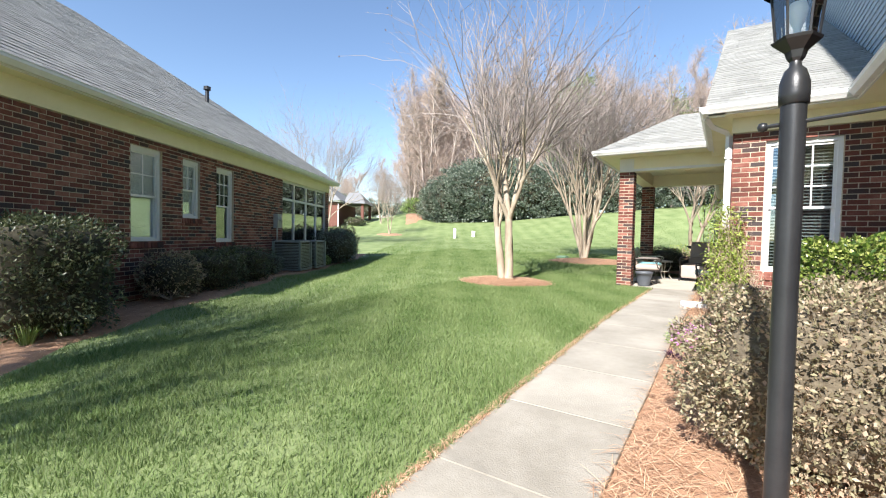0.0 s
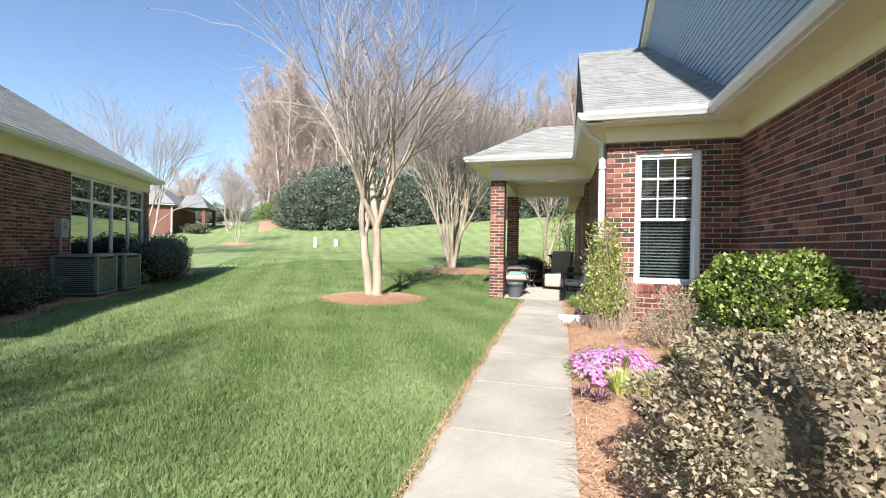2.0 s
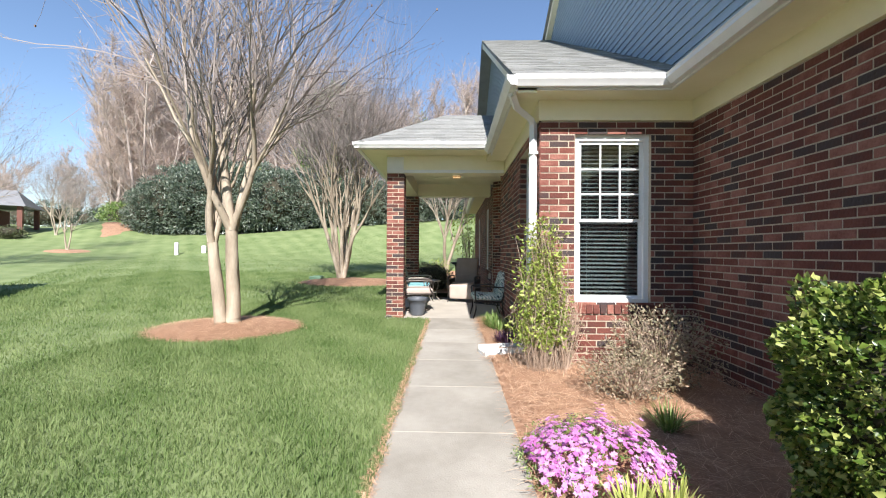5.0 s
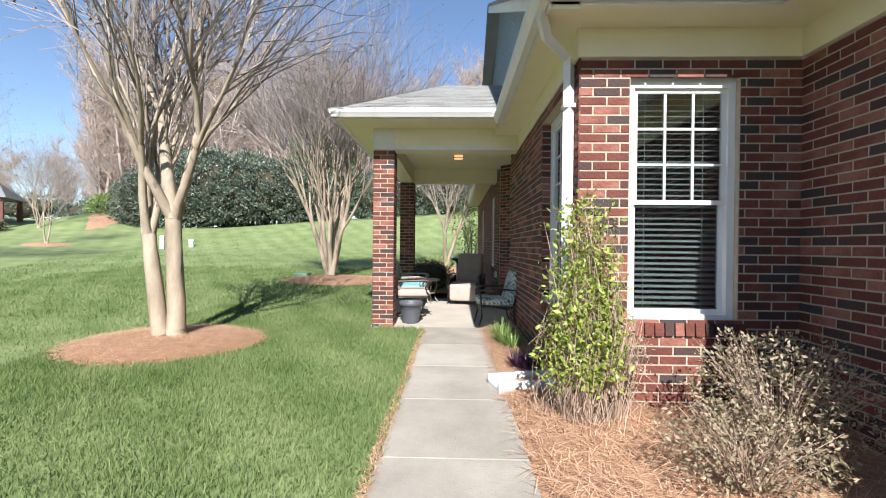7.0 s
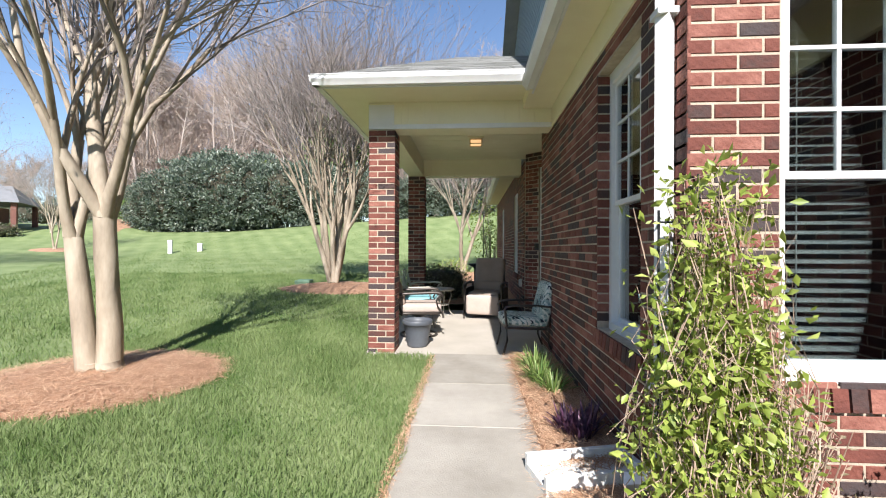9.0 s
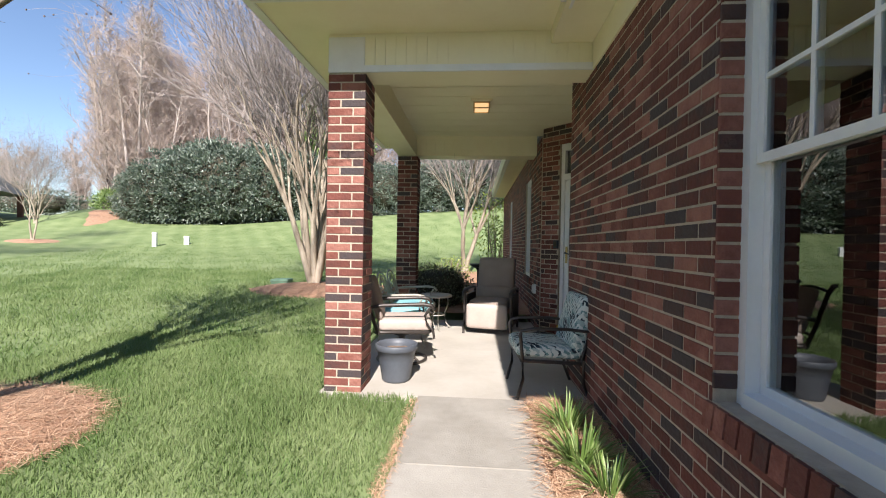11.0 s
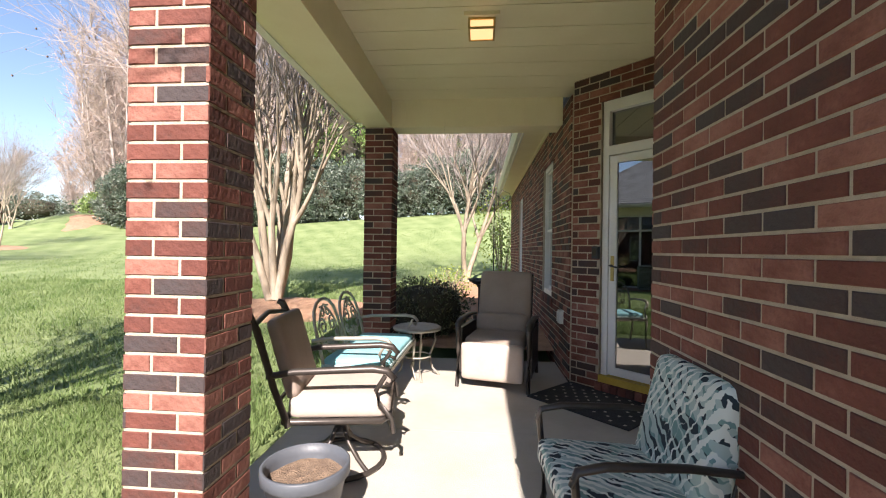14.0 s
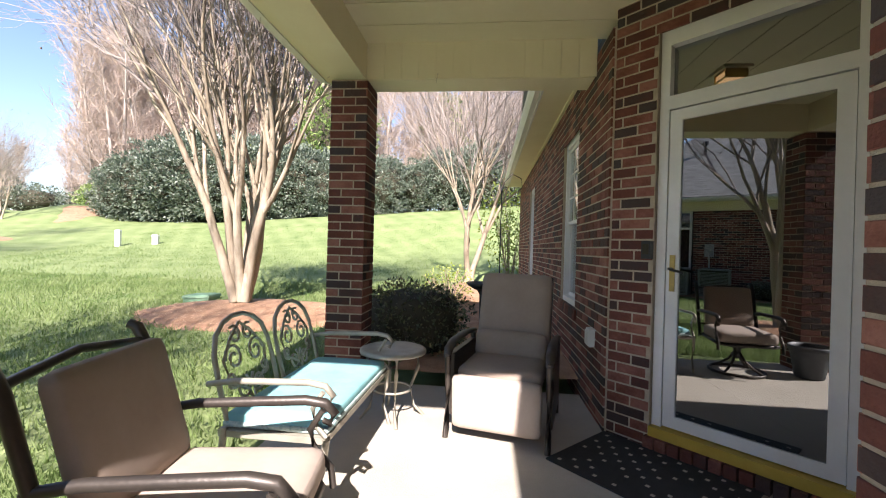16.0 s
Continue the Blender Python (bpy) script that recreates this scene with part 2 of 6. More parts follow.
# ---- ground ----
def terrain(x0, x1, y0, y1, step, lift=0.0):
    g = Geo()
    nx, ny = int((x1 - x0) / step), int((y1 - y0) / step)
    for j in range(ny + 1):
        for i in range(nx + 1):
            x, y = x0 + i * step, y0 + j * step
            z = ground_z(x, y) + lift
            z -= 0.02 if y < 20 else 0.0
            if x > -0.9:
                z -= 0.05 if y < 9.4 else 0.0
            if x > -2.3 and 9.4 < y < 22:
                z = min(z, -0.06) if y < 14.3 else z - 0.12
            g.v.append((x, y, z))
    for j in range(ny):
        for i in range(nx):
            a = j * (nx + 1) + i
            g.f.append((a, a + 1, a + nx + 2, a + nx + 1))
    return g


far = terrain(-60, 30, -16, 62, 0.5)
k = len(far.v)
far.v += [(-900, -900, -0.4), (900, -900, -0.4), (900, 900, 3.0), (-900, 900, 3.0), (-60, -16, -0.34), (30, -16, -0.34), (30, 62, 3.2), (-60, 62, 3.2)]
far.f += [(k, k + 1, k + 5, k + 4), (k + 1, k + 2, k + 6, k + 5), (k + 2, k + 3, k + 7, k + 6), (k + 3, k, k + 4, k + 7)]
ground = fixed("ground", far, soil_lawn, "mown green lawn rising to a grassy bank", "lawn", smooth=True)

WALK_L, WALK_R, SLAB0 = -0.97, -0.07, 9.70
pavement = thing("pavement", "narrow concrete garden path of square slabs", "path", kind="structure")
joints = [-9.05 + 0.98 * k for k in range(20)]
joints = [j for j in joints if j < SLAB0 - 0.5] + [SLAB0]
for a, b in zip(joints, joints[1:]):
    g = Geo()
    za, zb = ground_z(-1, a), ground_z(-1, b)
    q = 0.004
    e = 0.003
    v = [(WALK_L, a + q, za - 0.12), (WALK_R, a + q, za - 0.12), (WALK_R, b - q, zb - 0.12), (WALK_L, b - q, zb - 0.12)]
    v += [(x, y, z + 0.112) for x, y, z in v]
    v += [(WALK_L + e, a + q + e, za), (WALK_R - e, a + q + e, za), (WALK_R - e, b - q - e, zb), (WALK_L + e, b - q - e, zb)]
    g.add(v, [(3, 2, 1, 0)] + [(r + i, r + (i + 1) % 4, r + 4 + (i + 1) % 4, r + 4 + i) for r in (0, 4) for i in range(4)] + [(8, 9, 10, 11)])
    part("slab", g, concrete, pavement)
g = Geo().box(-1.83, 2.0, SLAB0 + 0.004, 11.35, -0.14, 0.0).box(-1.83, 2.0, 11.354, 13.46, -0.14, 0.0)
fixed("porch_floor", g, porch_concrete, "pale concrete porch slab in sun and shade", "porch floor")


# ---- brick walls ----
COURSE, BRICK, JOINT = 0.0730, 0.2165, 0.0125
piece_cache = {}


def brick_geo(g, m, w, h, d=0.005):
    """One brick face with worn edges, lying in the u-v plane of m and proud along its third axis."""
    c = 0.003
    v = [(0, 0, -0.01), (w, 0, -0.01), (w, h, -0.01), (0, h, -0.01), (0, 0, d - c), (w, 0, d - c), (w, h, d - c), (0, h, d - c),
         (c, c, d), (w - c, c, d), (w - c, h - c, d), (c, h - c, d)]
    return g.add([m @ Vector(p) for p in v], [(r + i, r + (i + 1) % 4, r + 4 + (i + 1) % 4, r + 4 + i) for r in (0, 4) for i in range(4)] + [(8, 9, 10, 11)])


def bricks(wall, origin, u, n, length, z0, z1, holes=(), keep=None, shift=0.0, dark_rows=()):
    """Lays bricks on a wall face: origin at its foot, u along it, n out of it. keep(u, z): which bricks are pieces of their own."""
    u, n, up = Vector(u).normalized(), Vector(n).normalized(), Vector((0, 0, 1))
    base = Matrix((u, up, n)).transposed().to_4x4()
    rng = random.Random(7)
    rest, count = Geo(), 0
    rows = int((z1 - z0) / COURSE + 0.02)
    for r in range(rows):
        z = z1 - (r + 1) * COURSE
        spans = [(0.0, length)]
        for a, b, lo, hi in holes:
            if z + COURSE * 0.5 > lo and z + COURSE * 0.5 < hi:
                spans = [s for p, q in spans for s in ((p, min(q, a)), (max(p, b), q)) if s[1] - s[0] > 0.02]
        start = -(BRICK / 2 if r % 2 else 0.0) - shift
        for p, q in spans:
            k = math.floor((p - start) / BRICK)
            a = start + k * BRICK
            while a < q:
                lo, hi = max(a, p), min(a + BRICK, q)
                a += BRICK
                if hi - lo < 0.03:
                    continue
                a0, a1 = (JOINT / 2 if lo > 1e-6 else -0.004), (JOINT / 2 if hi < length - 1e-6 else -0.004)
                w = hi - lo - a0 - a1
                m = Matrix.Translation(Vector(origin) + u * (lo + a0) + up * (z - origin[2]) + n * rng.uniform(-0.0012, 0.0012)) @ base
                if keep and count < 300 and keep((lo + hi) / 2, z):
                    key = round(w, 3)
                    if key not in piece_cache:
                        piece_cache[key] = brick_geo(Geo(), Matrix(), w, COURSE - JOINT).mesh("brick", brick_mat)
                    ob = new("brick", piece_cache[key])
                    ob.parent, ob.matrix_world = wall, m
                    count += 1
                else:
                    brick_geo(rest, m, w, COURSE - JOINT)
    if rest.v:
        part("brickwork", rest, brick_stuff, wall, kind="stuff")


def core(g, origin, u, n, length, z0, z1, thick, holes=()):
    """The wall behind the bricks, with openings through it."""
    u, n = Vector(u).normalized(), Vector(n).normalized()
    m = Matrix((u, -n, Vector((0, 0, 1)))).transposed().to_4x4()
    m.translation = Vector((origin[0], origin[1], 0))
    us = sorted({0.0, length, *[x for h in holes for x in h[:2]]})
    zs = sorted({z0, z1, *[x for h in holes for x in h[2:]]})
    for a, b in zip(us, us[1:]):
        for c, d in zip(zs, zs[1:]):
            if not any(h[0] - 1e-6 <= a and b <= h[1] + 1e-6 and h[2] - 1e-6 <= c and d <= h[3] + 1e-6 for h in holes):
                g.box(a, b, 0, thick, c, d, m)
    return g.weld()


def brick_wall(name, house, origin, u, n, length, z0, z1, thick=0.2, holes=(), keep=None, shift=0.0, label=""):
    w = part(name, core(Geo(), origin, u, n, length, z0, z1, thick, holes), mortar, house, label)
    brick_jobs.append((w, origin, u, n, length, z0, z1, holes, keep, shift))
    return w


brick_jobs = []


def sash_window(house, origin, u, n, w, z0, z1, recess=0.05, grid=(3, 3), blinds=True, name="window", shade=False):
    """A white double-hung window with muntins above, set into a wall; origin: its lower corner on the wall face."""
    u, n = Vector(u).normalized(), Vector(n).normalized()
    m = Matrix((u, -n, Vector((0, 0, 1)))).transposed().to_4x4()
    m.translation = Vector((origin[0], origin[1], 0))
    win = part(name, Geo().box(0, w, recess + 0.05, recess + 0.09, z0, z0 + 0.012, m), white, house)
    f, zm = 0.055, (z0 + z1) / 2 - 0.02
    g = Geo().box(0, f, recess, recess + 0.1, z0, z1, m).box(w - f, w, recess, recess + 0.1, z0, z1, m)
    g.box(f, w - f, recess, recess + 0.1, z1 - f - 0.03, z1, m).box(f, w - f, recess - 0.012, recess + 0.1, z0 + 0.0, z0 + f, m)
    part("frame", g, white, win)
    s = 0.035
    for name2, lo, hi, dep in (("upper_sash", zm - 0.02, z1 - f - 0.03, 0.025), ("lower_sash", z0 + f, zm + 0.02, 0.055)):
        g = Geo()
        y0, y1 = recess + dep, recess + dep + 0.03
        g.box(f, f + s, y0, y1, lo, hi, m).box(w - f - s, w - f, y0, y1, lo, hi, m).box(f + s, w - f - s, y0, y1, lo, lo + s, m).box(f + s, w - f - s, y0, y1, hi - s, hi, m)
        if name2 == "upper_sash" and grid:
            for i in range(1, grid[0]):
                x = f + s + (w - 2 * f - 2 * s) * i / grid[0]
                g.box(x - 0.009, x + 0.009, y0 + 0.006, y1 - 0.006, lo + s, hi - s, m)
            for i in range(1, grid[1]):
                z = lo + s + (hi - lo - 2 * s) * i / grid[1]
                g.box(f + s, w - f - s, y0 + 0.004, y1 - 0.008, z - 0.009, z + 0.009, m)
        part(name2, g, white, win)
        p = part("pane", Geo().box(f + s - 0.005, w - f - s + 0.005, y0 + 0.011, y0 + 0.016, lo + s - 0.005, hi - s + 0.005, m), shade_pane if shade else pane_mat, win)
        if not blinds or shade:
            p.visible_shadow = False
    if shade:
        part("shade", Geo().box(f, w - f, recess + 0.088, recess + 0.094, z0 + 0.05, z1 - 0.08, m), white, win, "white window shade, drawn down")
    elif blinds:
        g = Geo()
        z = z0 + 0.08
        while z < z1 - 0.12:
            t = Matrix.Translation((0, recess + 0.14, z)) @ pose(0, 0, 0, 22)
            g.box(f, w - f, -0.024, 0.024, -0.0015, 0.0015, m @ t)
            z += 0.047
        for x in (0.22 * w, 0.78 * w):
            g.box(x - 0.002, x + 0.002, recess + 0.112, recess + 0.116, z0 + 0.06, z1 - 0.08, m)
        part("blind", g, blind_mat, win, "white slatted blind, slats open")
    # Box behind the window, painted near-black as an unlit room.
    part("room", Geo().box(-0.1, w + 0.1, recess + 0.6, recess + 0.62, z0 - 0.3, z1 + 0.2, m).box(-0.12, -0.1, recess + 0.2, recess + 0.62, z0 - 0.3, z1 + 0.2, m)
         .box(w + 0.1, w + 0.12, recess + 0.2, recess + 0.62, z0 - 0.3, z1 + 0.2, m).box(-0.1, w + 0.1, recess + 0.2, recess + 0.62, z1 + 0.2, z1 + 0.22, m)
         .box(-0.1, w + 0.1, recess + 0.2, recess + 0.62, z0 - 0.32, z0 - 0.3, m), unlit_room, win)
    # rowlock sill of bricks set on edge
    g = Geo()
    k, step = 0, 0.079
    while k * step < w + 0.05:
        t = m @ Matrix.Translation((-0.03 + k * step, -0.03, z0 - 0.105))
        c = Geo().box(0, step - 0.012, 0, recess + 0.06, 0, 0.1, t @ pose(0, 0, 0, -6))
        g.add(c.v, c.f)
        k += 1
    part("brick_sill", g, brick_stuff, win)
    return win


def shingle_roof(parent, a, b, c, d, rows, tab=0.31, name="roof"):
    """A roof plane with eave a-b and ridge d-c (d over a), covered with tabs in courses."""
    a, b, c, d = (Vector(p) for p in (a, b, c, d))
    nrm = (b - a).cross(d - a).normalized()
    if nrm.z < 0:
        nrm = -nrm
    g = Geo().prism([a, b, c, d], -nrm * 0.05)
    deck = part(name, g, shingle_mat, parent)
    t, rng = Geo(), random.Random(3)
    along = (b - a).normalized()
    for r in range(rows):
        k0, k1 = r / rows, min(1.0, (r + 1.08) / rows)
        p0, p1, q0, q1 = a.lerp(d, k0), b.lerp(c, k0), a.lerp(d, k1), b.lerp(c, k1)
        off = rng.uniform(0, tab)
        L = (p1 - p0).length
        s0 = (q0 - p0).dot(along)
        L2 = (q1 - q0).length
        x = -off
        while x < L:
            lo, hi = max(0.0, x), min(L, x + tab - 0.006)
            x += tab
            if hi - lo < 0.02:
                continue
            lo2, hi2 = min(max(lo, s0), s0 + L2), min(max(hi, s0), s0 + L2)
            th = 0.008 + rng.choice((0, 0, 0.005))
            up0 = q0 - along * s0
            v = [p0 + along * lo + nrm * th, p0 + along * hi + nrm * th, up0 + along * hi2 + nrm * 0.002, up0 + along * lo2 + nrm * 0.002,
                 p0 + along * lo, p0 + along * hi]
            t.add(v, [(0, 1, 2, 3), (4, 5, 1, 0)])
    part("shingles", t, shingle_mat, deck, kind="stuff")
    return deck


def lap_siding(parent, origin, u, n, outline, step=0.115):
    """Horizontal lap boards over a wall; outline(z) gives the two ends along u at a height."""
    u, n = Vector(u).normalized(), Vector(n).normalized()
    zs = outline(None)
    z = zs[0]
    wall = part("siding_wall", Geo().box(0, 0.01, 0, 0.01, zs[0], zs[0] + 0.01, Matrix.Translation((origin[0], origin[1], 0))), siding_mat, parent)
    while z < zs[1]:
        lo, hi = outline(z)
        lo2, hi2 = outline(min(z + step, zs[1]))
        if hi - lo > 0.03:
            o = Vector((origin[0], origin[1], 0))
            P = lambda x, zz, out: o + u * x + n * out + Vector((0, 0, zz))
            v = [P(lo, z, 0.02), P(hi, z, 0.02), P(hi2, z + step, 0.004), P(lo2, z + step, 0.004), P(lo, z, -0.02), P(hi, z, -0.02), P(hi2, z + step, -0.02), P(lo2, z + step, -0.02)]
            part("board", Geo().add(v, [(0, 1, 2, 3), (4, 5, 1, 0), (7, 6, 5, 4), (1, 5, 6, 2), (4, 0, 3, 7), (3, 2, 6, 7)]), siding_mat, wall)
        z += step
    return wall


# ---- the brick house ----
XW, YF, XR = 0.45, 6.53, 2.18
TOP, SOFFIT, GUT = 2.755, 2.985, 3.10
PS, PG = 3.08, 3.20
NS, NG = 3.04, 3.16
house = thing("house", "single-storey dark red brick house with white trim and grey shingle roof", "house")
WX, FX = (-1, 0, 0), (0, -1, 0)
brick_wall("wall", house, (XW, YF, -0.4), (1, 0, 0), (0, -1, 0), XR - XW + 0.02, -0.4, TOP, 0.2, [(0.40, 1.25, 0.68, 2.63)], lambda u, z: z > -0.05, 0.0)
brick_wall("wall", house, (XR, YF, -0.4), (0, -1, 0), (-1, 0, 0), 12.0, -0.4, TOP, 0.25, (), lambda u, z: u < 2.6 and 0.55 < z < 2.3)
brick_wall("wall", house, (XW, 10.53, -0.4), (0, -1, 0), (-1, 0, 0), 10.53 - YF, -0.4, TOP + 0.33, 0.2, [(10.53 - 7.90, 10.53 - 7.06, 0.68, 2.63)], lambda u, z: u < 2.2 and 0.35 < z < 2.4)
brick_wall("wall", house, (1.90, 10.53, -0.2), (-1, 0, 0), (0, 1, 0), 1.45, -0.2, TOP + 0.33, 0.2)
brick_wall("wall", house, (1.90, 11.45, -0.2), (0, -1, 0), (-1, 0, 0), 0.92, -0.2, TOP + 0.33, 0.2)
AX, AY = 0.50, 12.68
AU, AN = (0.7071, -0.7071, 0), (-0.7071, -0.7071, 0)
brick_wall("wall", house, (AX, AY, -0.2), AU, AN, 2.02, -0.2, TOP + 0.33, 0.2, [(0.30, 1.34, 0.0, 2.80)], lambda u, z: True, 0.05)
brick_wall("wall", house, (XW + 0.02, 21.0, -0.4), (0, -1, 0), (-1, 0, 0), 21.0 - AY, -0.4, TOP + 0.20, 0.2, [(21 - 14.57, 21 - 13.75, 0.75, 2.55), (21 - 18.4, 21 - 17.6, 0.75, 2.55)], lambda u, z: u > 6.3 and z > 0)
sash_window(house, (0.85, YF), (1, 0, 0), (0, -1, 0), 0.85, 0.68, 2.63)
side_window = sash_window(house, (XW, 7.90), (0, -1, 0), (-1, 0, 0), 0.84, 0.68, 2.63, recess=0.085, blinds=False)
reveal = part("reveal", Geo().box(XW + 0.004, XW + 0.085, 7.894, 7.897, 0.68, 2.63), mortar, side_window)
brick_jobs.append((reveal, (XW, 7.894, 0.68), (1, 0, 0), (0, -1, 0), 0.085, 0.68, 2.63, (), lambda u, z: True, 0.0))
sash_window(house, (XW + 0.02, 14.57), (0, -1, 0), (-1, 0, 0), 0.82, 0.75, 2.55, recess=0.03, blinds=False)
sash_window(house, (XW + 0.02, 18.4), (0, -1, 0), (-1, 0, 0), 0.8, 0.75, 2.55, recess=0.03, blinds=False)

# frieze boards, soffits, fascias and gutters
EX, EY, ER = 0.12, 6.15, 1.74

def pieces(name, rows, material, parent):
    return [part(name, Geo().box(*r), material, parent) for r in rows]


pieces("frieze", [(XW - 0.02, XR, YF - 0.03, YF + 0.1, TOP + 0.004, SOFFIT), (XW - 0.02, XW + 0.15, YF + 0.1, 9.72, TOP + 0.004, SOFFIT - 0.002),
                  (XR - 0.03, XR + 0.1, -6.0, YF - 0.03, TOP + 0.004, SOFFIT), (XW - 0.005, XW + 0.15, 13.32, 21, TOP + 0.21, SOFFIT)], vinyl, house)
pieces("soffit", [(EX + 0.02, XR + 0.3, EY + 0.02, YF + 0.3, SOFFIT, SOFFIT + 0.02), (EX + 0.02, XW + 0.3, YF + 0.3, 9.738, SOFFIT, SOFFIT + 0.02),
                  (ER + 0.02, XR + 0.3, -6.0, EY + 0.02, SOFFIT, SOFFIT + 0.02), (EX + 0.02, XW + 0.3, 13.7, 21.0, SOFFIT, SOFFIT + 0.02)], vinyl, house)
pieces("fascia", [(EX, ER, EY, EY + 0.02, SOFFIT - 0.015, GUT), (EX, EX + 0.02, EY + 0.02, 9.2, SOFFIT - 0.015, GUT), (ER, ER + 0.02, -6.0, EY + 0.02, SOFFIT - 0.015, GUT),
                  (EX, EX + 0.02, 13.9, 21, SOFFIT - 0.015, GUT)], white, house)


def gutter(parent, p, q, out, h=0.11, w=0.11):
    """An ogee gutter from p to q, hung on the side out."""
    p, q, out = Vector(p), Vector(q), Vector(out)
    z = Vector((0, 0, 1))
    prof = [(0, 0), (0, -h), (0.55 * w, -h), (0.72 * w, -0.75 * h), (0.95 * w, -0.45 * h), (0.93 * w, -0.15 * h), (w, -0.06 * h), (w, 0), (w - 0.012, 0), (0.9 * w, -0.1 * h), (0.02, -0.1 * h), (0.012, 0)]
    return part("gutter", Geo().prism([p + out * a + z * b for a, b in prof], q - p), white, parent)


gutter(house, (EX, EY - 0.002, GUT), (ER, EY - 0.002, GUT), (0, -1, 0))
gutter(house, (EX - 0.002, EY - 0.1, GUT), (EX - 0.002, 9.15, GUT), (-1, 0, 0))
gutter(house, (ER - 0.002, -6.0, GUT), (ER - 0.002, EY - 0.1, GUT), (-1, 0, 0))
gutter(house, (EX - 0.002, 13.95, GUT), (EX - 0.002, 21, GUT), (-1, 0, 0))
RY, RZ = 13.7, 7.26
shingle_roof(house, (EX - 0.03, EY - 0.03, GUT + 0.02), (XR, EY - 0.03, GUT + 0.02), (XR, RY, RZ), (0.24, RY, RZ), 58)
shingle_roof(house, (XR, 2 * RY - EY, GUT), (0.3, 2 * RY - EY, GUT), (0.24, RY, RZ), (XR, RY, RZ), 30)
for y0, y1 in ((EY + 0.4, 9.2), (13.9, 21.0)):
    shingle_roof(house, (EX - 0.03, y1, GUT + 0.02), (EX - 0.03, y0, GUT + 0.02), (XW + 0.08, y0, GUT + 0.2), (XW + 0.08, y1, GUT + 0.2), 3)
shingle_roof(house, (ER - 0.03, EY, GUT + 0.02), (ER - 0.03, -6, GUT + 0.02), (XR + 0.05, -6, GUT + 0.22), (XR + 0.05, EY, GUT + 0.22), 3)
SL = (RZ - GUT) / (RY - EY)
lap_siding(house, (XW + 0.12, EY), (0, 1, 0), (-1, 0, 0), lambda z: (GUT + 0.15, RZ - 0.15) if z is None else ((z - GUT) / SL + 0.12, 2 * (RY - EY) - (z - GUT) / SL - 0.12))
GZ = 7.30
lap_siding(house, (XR, 13.55), (0, -1, 0), (-1, 0, 0), lambda z: (GUT + 0.15, GZ + 4.2) if z is None else (max(0.0, (z - GZ) / 0.60) if z > GZ - SL * 7.4 else 0.0, 19.0 - max(0.0, (z - GZ) / 0.60)))
# rake boards of both gables
g = Geo()
g.prism([(0.14, EY, GUT + 0.0), (0.34, EY, GUT + 0.0), (0.46, RY, RZ - 0.06), (0.26, RY, RZ - 0.06)], (0, 0, -0.16))
g.prism([(XR - 0.14, 14.2, GZ - 0.42), (XR + 0.1, 14.2, GZ - 0.42), (XR + 0.1, 6.5, GZ + 4.2), (XR - 0.14, 6.5, GZ + 4.2)], (0, 0, 0.2))
part("rake_board", g, vinyl, house)
part("rake_edge", Geo().prism([(XR - 0.20, 14.3, GZ - 0.24), (XR + 0.1, 14.3, GZ - 0.24), (XR + 0.1, 6.5, GZ + 4.42), (XR - 0.20, 6.5, GZ + 4.42)], (0, 0, 0.04)), shingle_mat, house)

# the main roof behind the gable, and walls that close the house
TOPZ = GZ + 4.2
for y0, z0, y1, z1 in ((13.9, GZ - 0.2, 6.55, TOPZ), (-5.8, GZ - 0.2, 1.55, TOPZ)):
    part("main_roof", Geo().prism([(XR + 0.02, y0, z0), (XR + 10, y0, z0), (XR + 10, y1, z1), (XR + 0.02, y1, z1)], (0, 0, 0.1)), shingle_mat, house)
part("main_roof", Geo().box(XR + 0.02, XR + 10, 1.55, 6.55, TOPZ, TOPZ + 0.1), shingle_mat, house)
pieces("rear_wall", [(XR + 9.8, XR + 10, -5.5, 21, -0.4, GZ), (XR + 0.25, XR + 10, -5.6, -5.4, -0.4, GZ), (XW + 0.3, XR + 10, 20.8, 21, -0.4, 3.2), (2.1, 2.2, 10.6, 20.8, -0.4, 3.3)], mortar, house)
part("inner_floor", Geo().box(XW + 0.25, XR + 9.8, YF + 0.25, 10.3, -0.02, 0.0), unlit_room, house)
part("inner_ceiling", Geo().box(XW + 0.25, XR + 0.2, YF + 0.25, 10.5, SOFFIT + 0.05, SOFFIT + 0.08), unlit_room, house)

# porch roof, beams and ceiling
PX, PY0, PY1 = -2.2, 9.22, 14.0
pieces("porch_beam", [(-1.80, XW, 9.74, 10.02, TOP + 0.004, PS + 0.05), (-1.80, -1.50, 10.02, 13.12, TOP + 0.006, PS + 0.05), (-1.80, XW, 13.12, 13.40, TOP + 0.004, PS + 0.05)], vinyl, house)
pieces("beadboard", [(-1.48 + k * 0.15, -1.338 + k * 0.15, 13.108, 13.12, TOP + 0.01, PS) for k in range(13)], vinyl, house)
pieces("beadboard", [(-1.48 + k * 0.09, -1.395 + k * 0.09, 9.730, 9.74, TOP + 0.062, PS - 0.02) for k in range(21)], vinyl, house)
pieces("trim", [(-1.80, XW, 9.722, 9.74, TOP + 0.004, TOP + 0.06), (-1.80, -1.485, 9.726, 9.74, TOP + 0.062, PS - 0.02)], white, house)
g = Geo()
for k in range(10):
    y = 10.02 + k * 0.311
    g.box(-1.5, 2.0, y, y + 0.301, PS, PS + 0.03)
g.box(-1.5, 2.0, 10.0, 13.15, PS + 0.032, PS + 0.05)
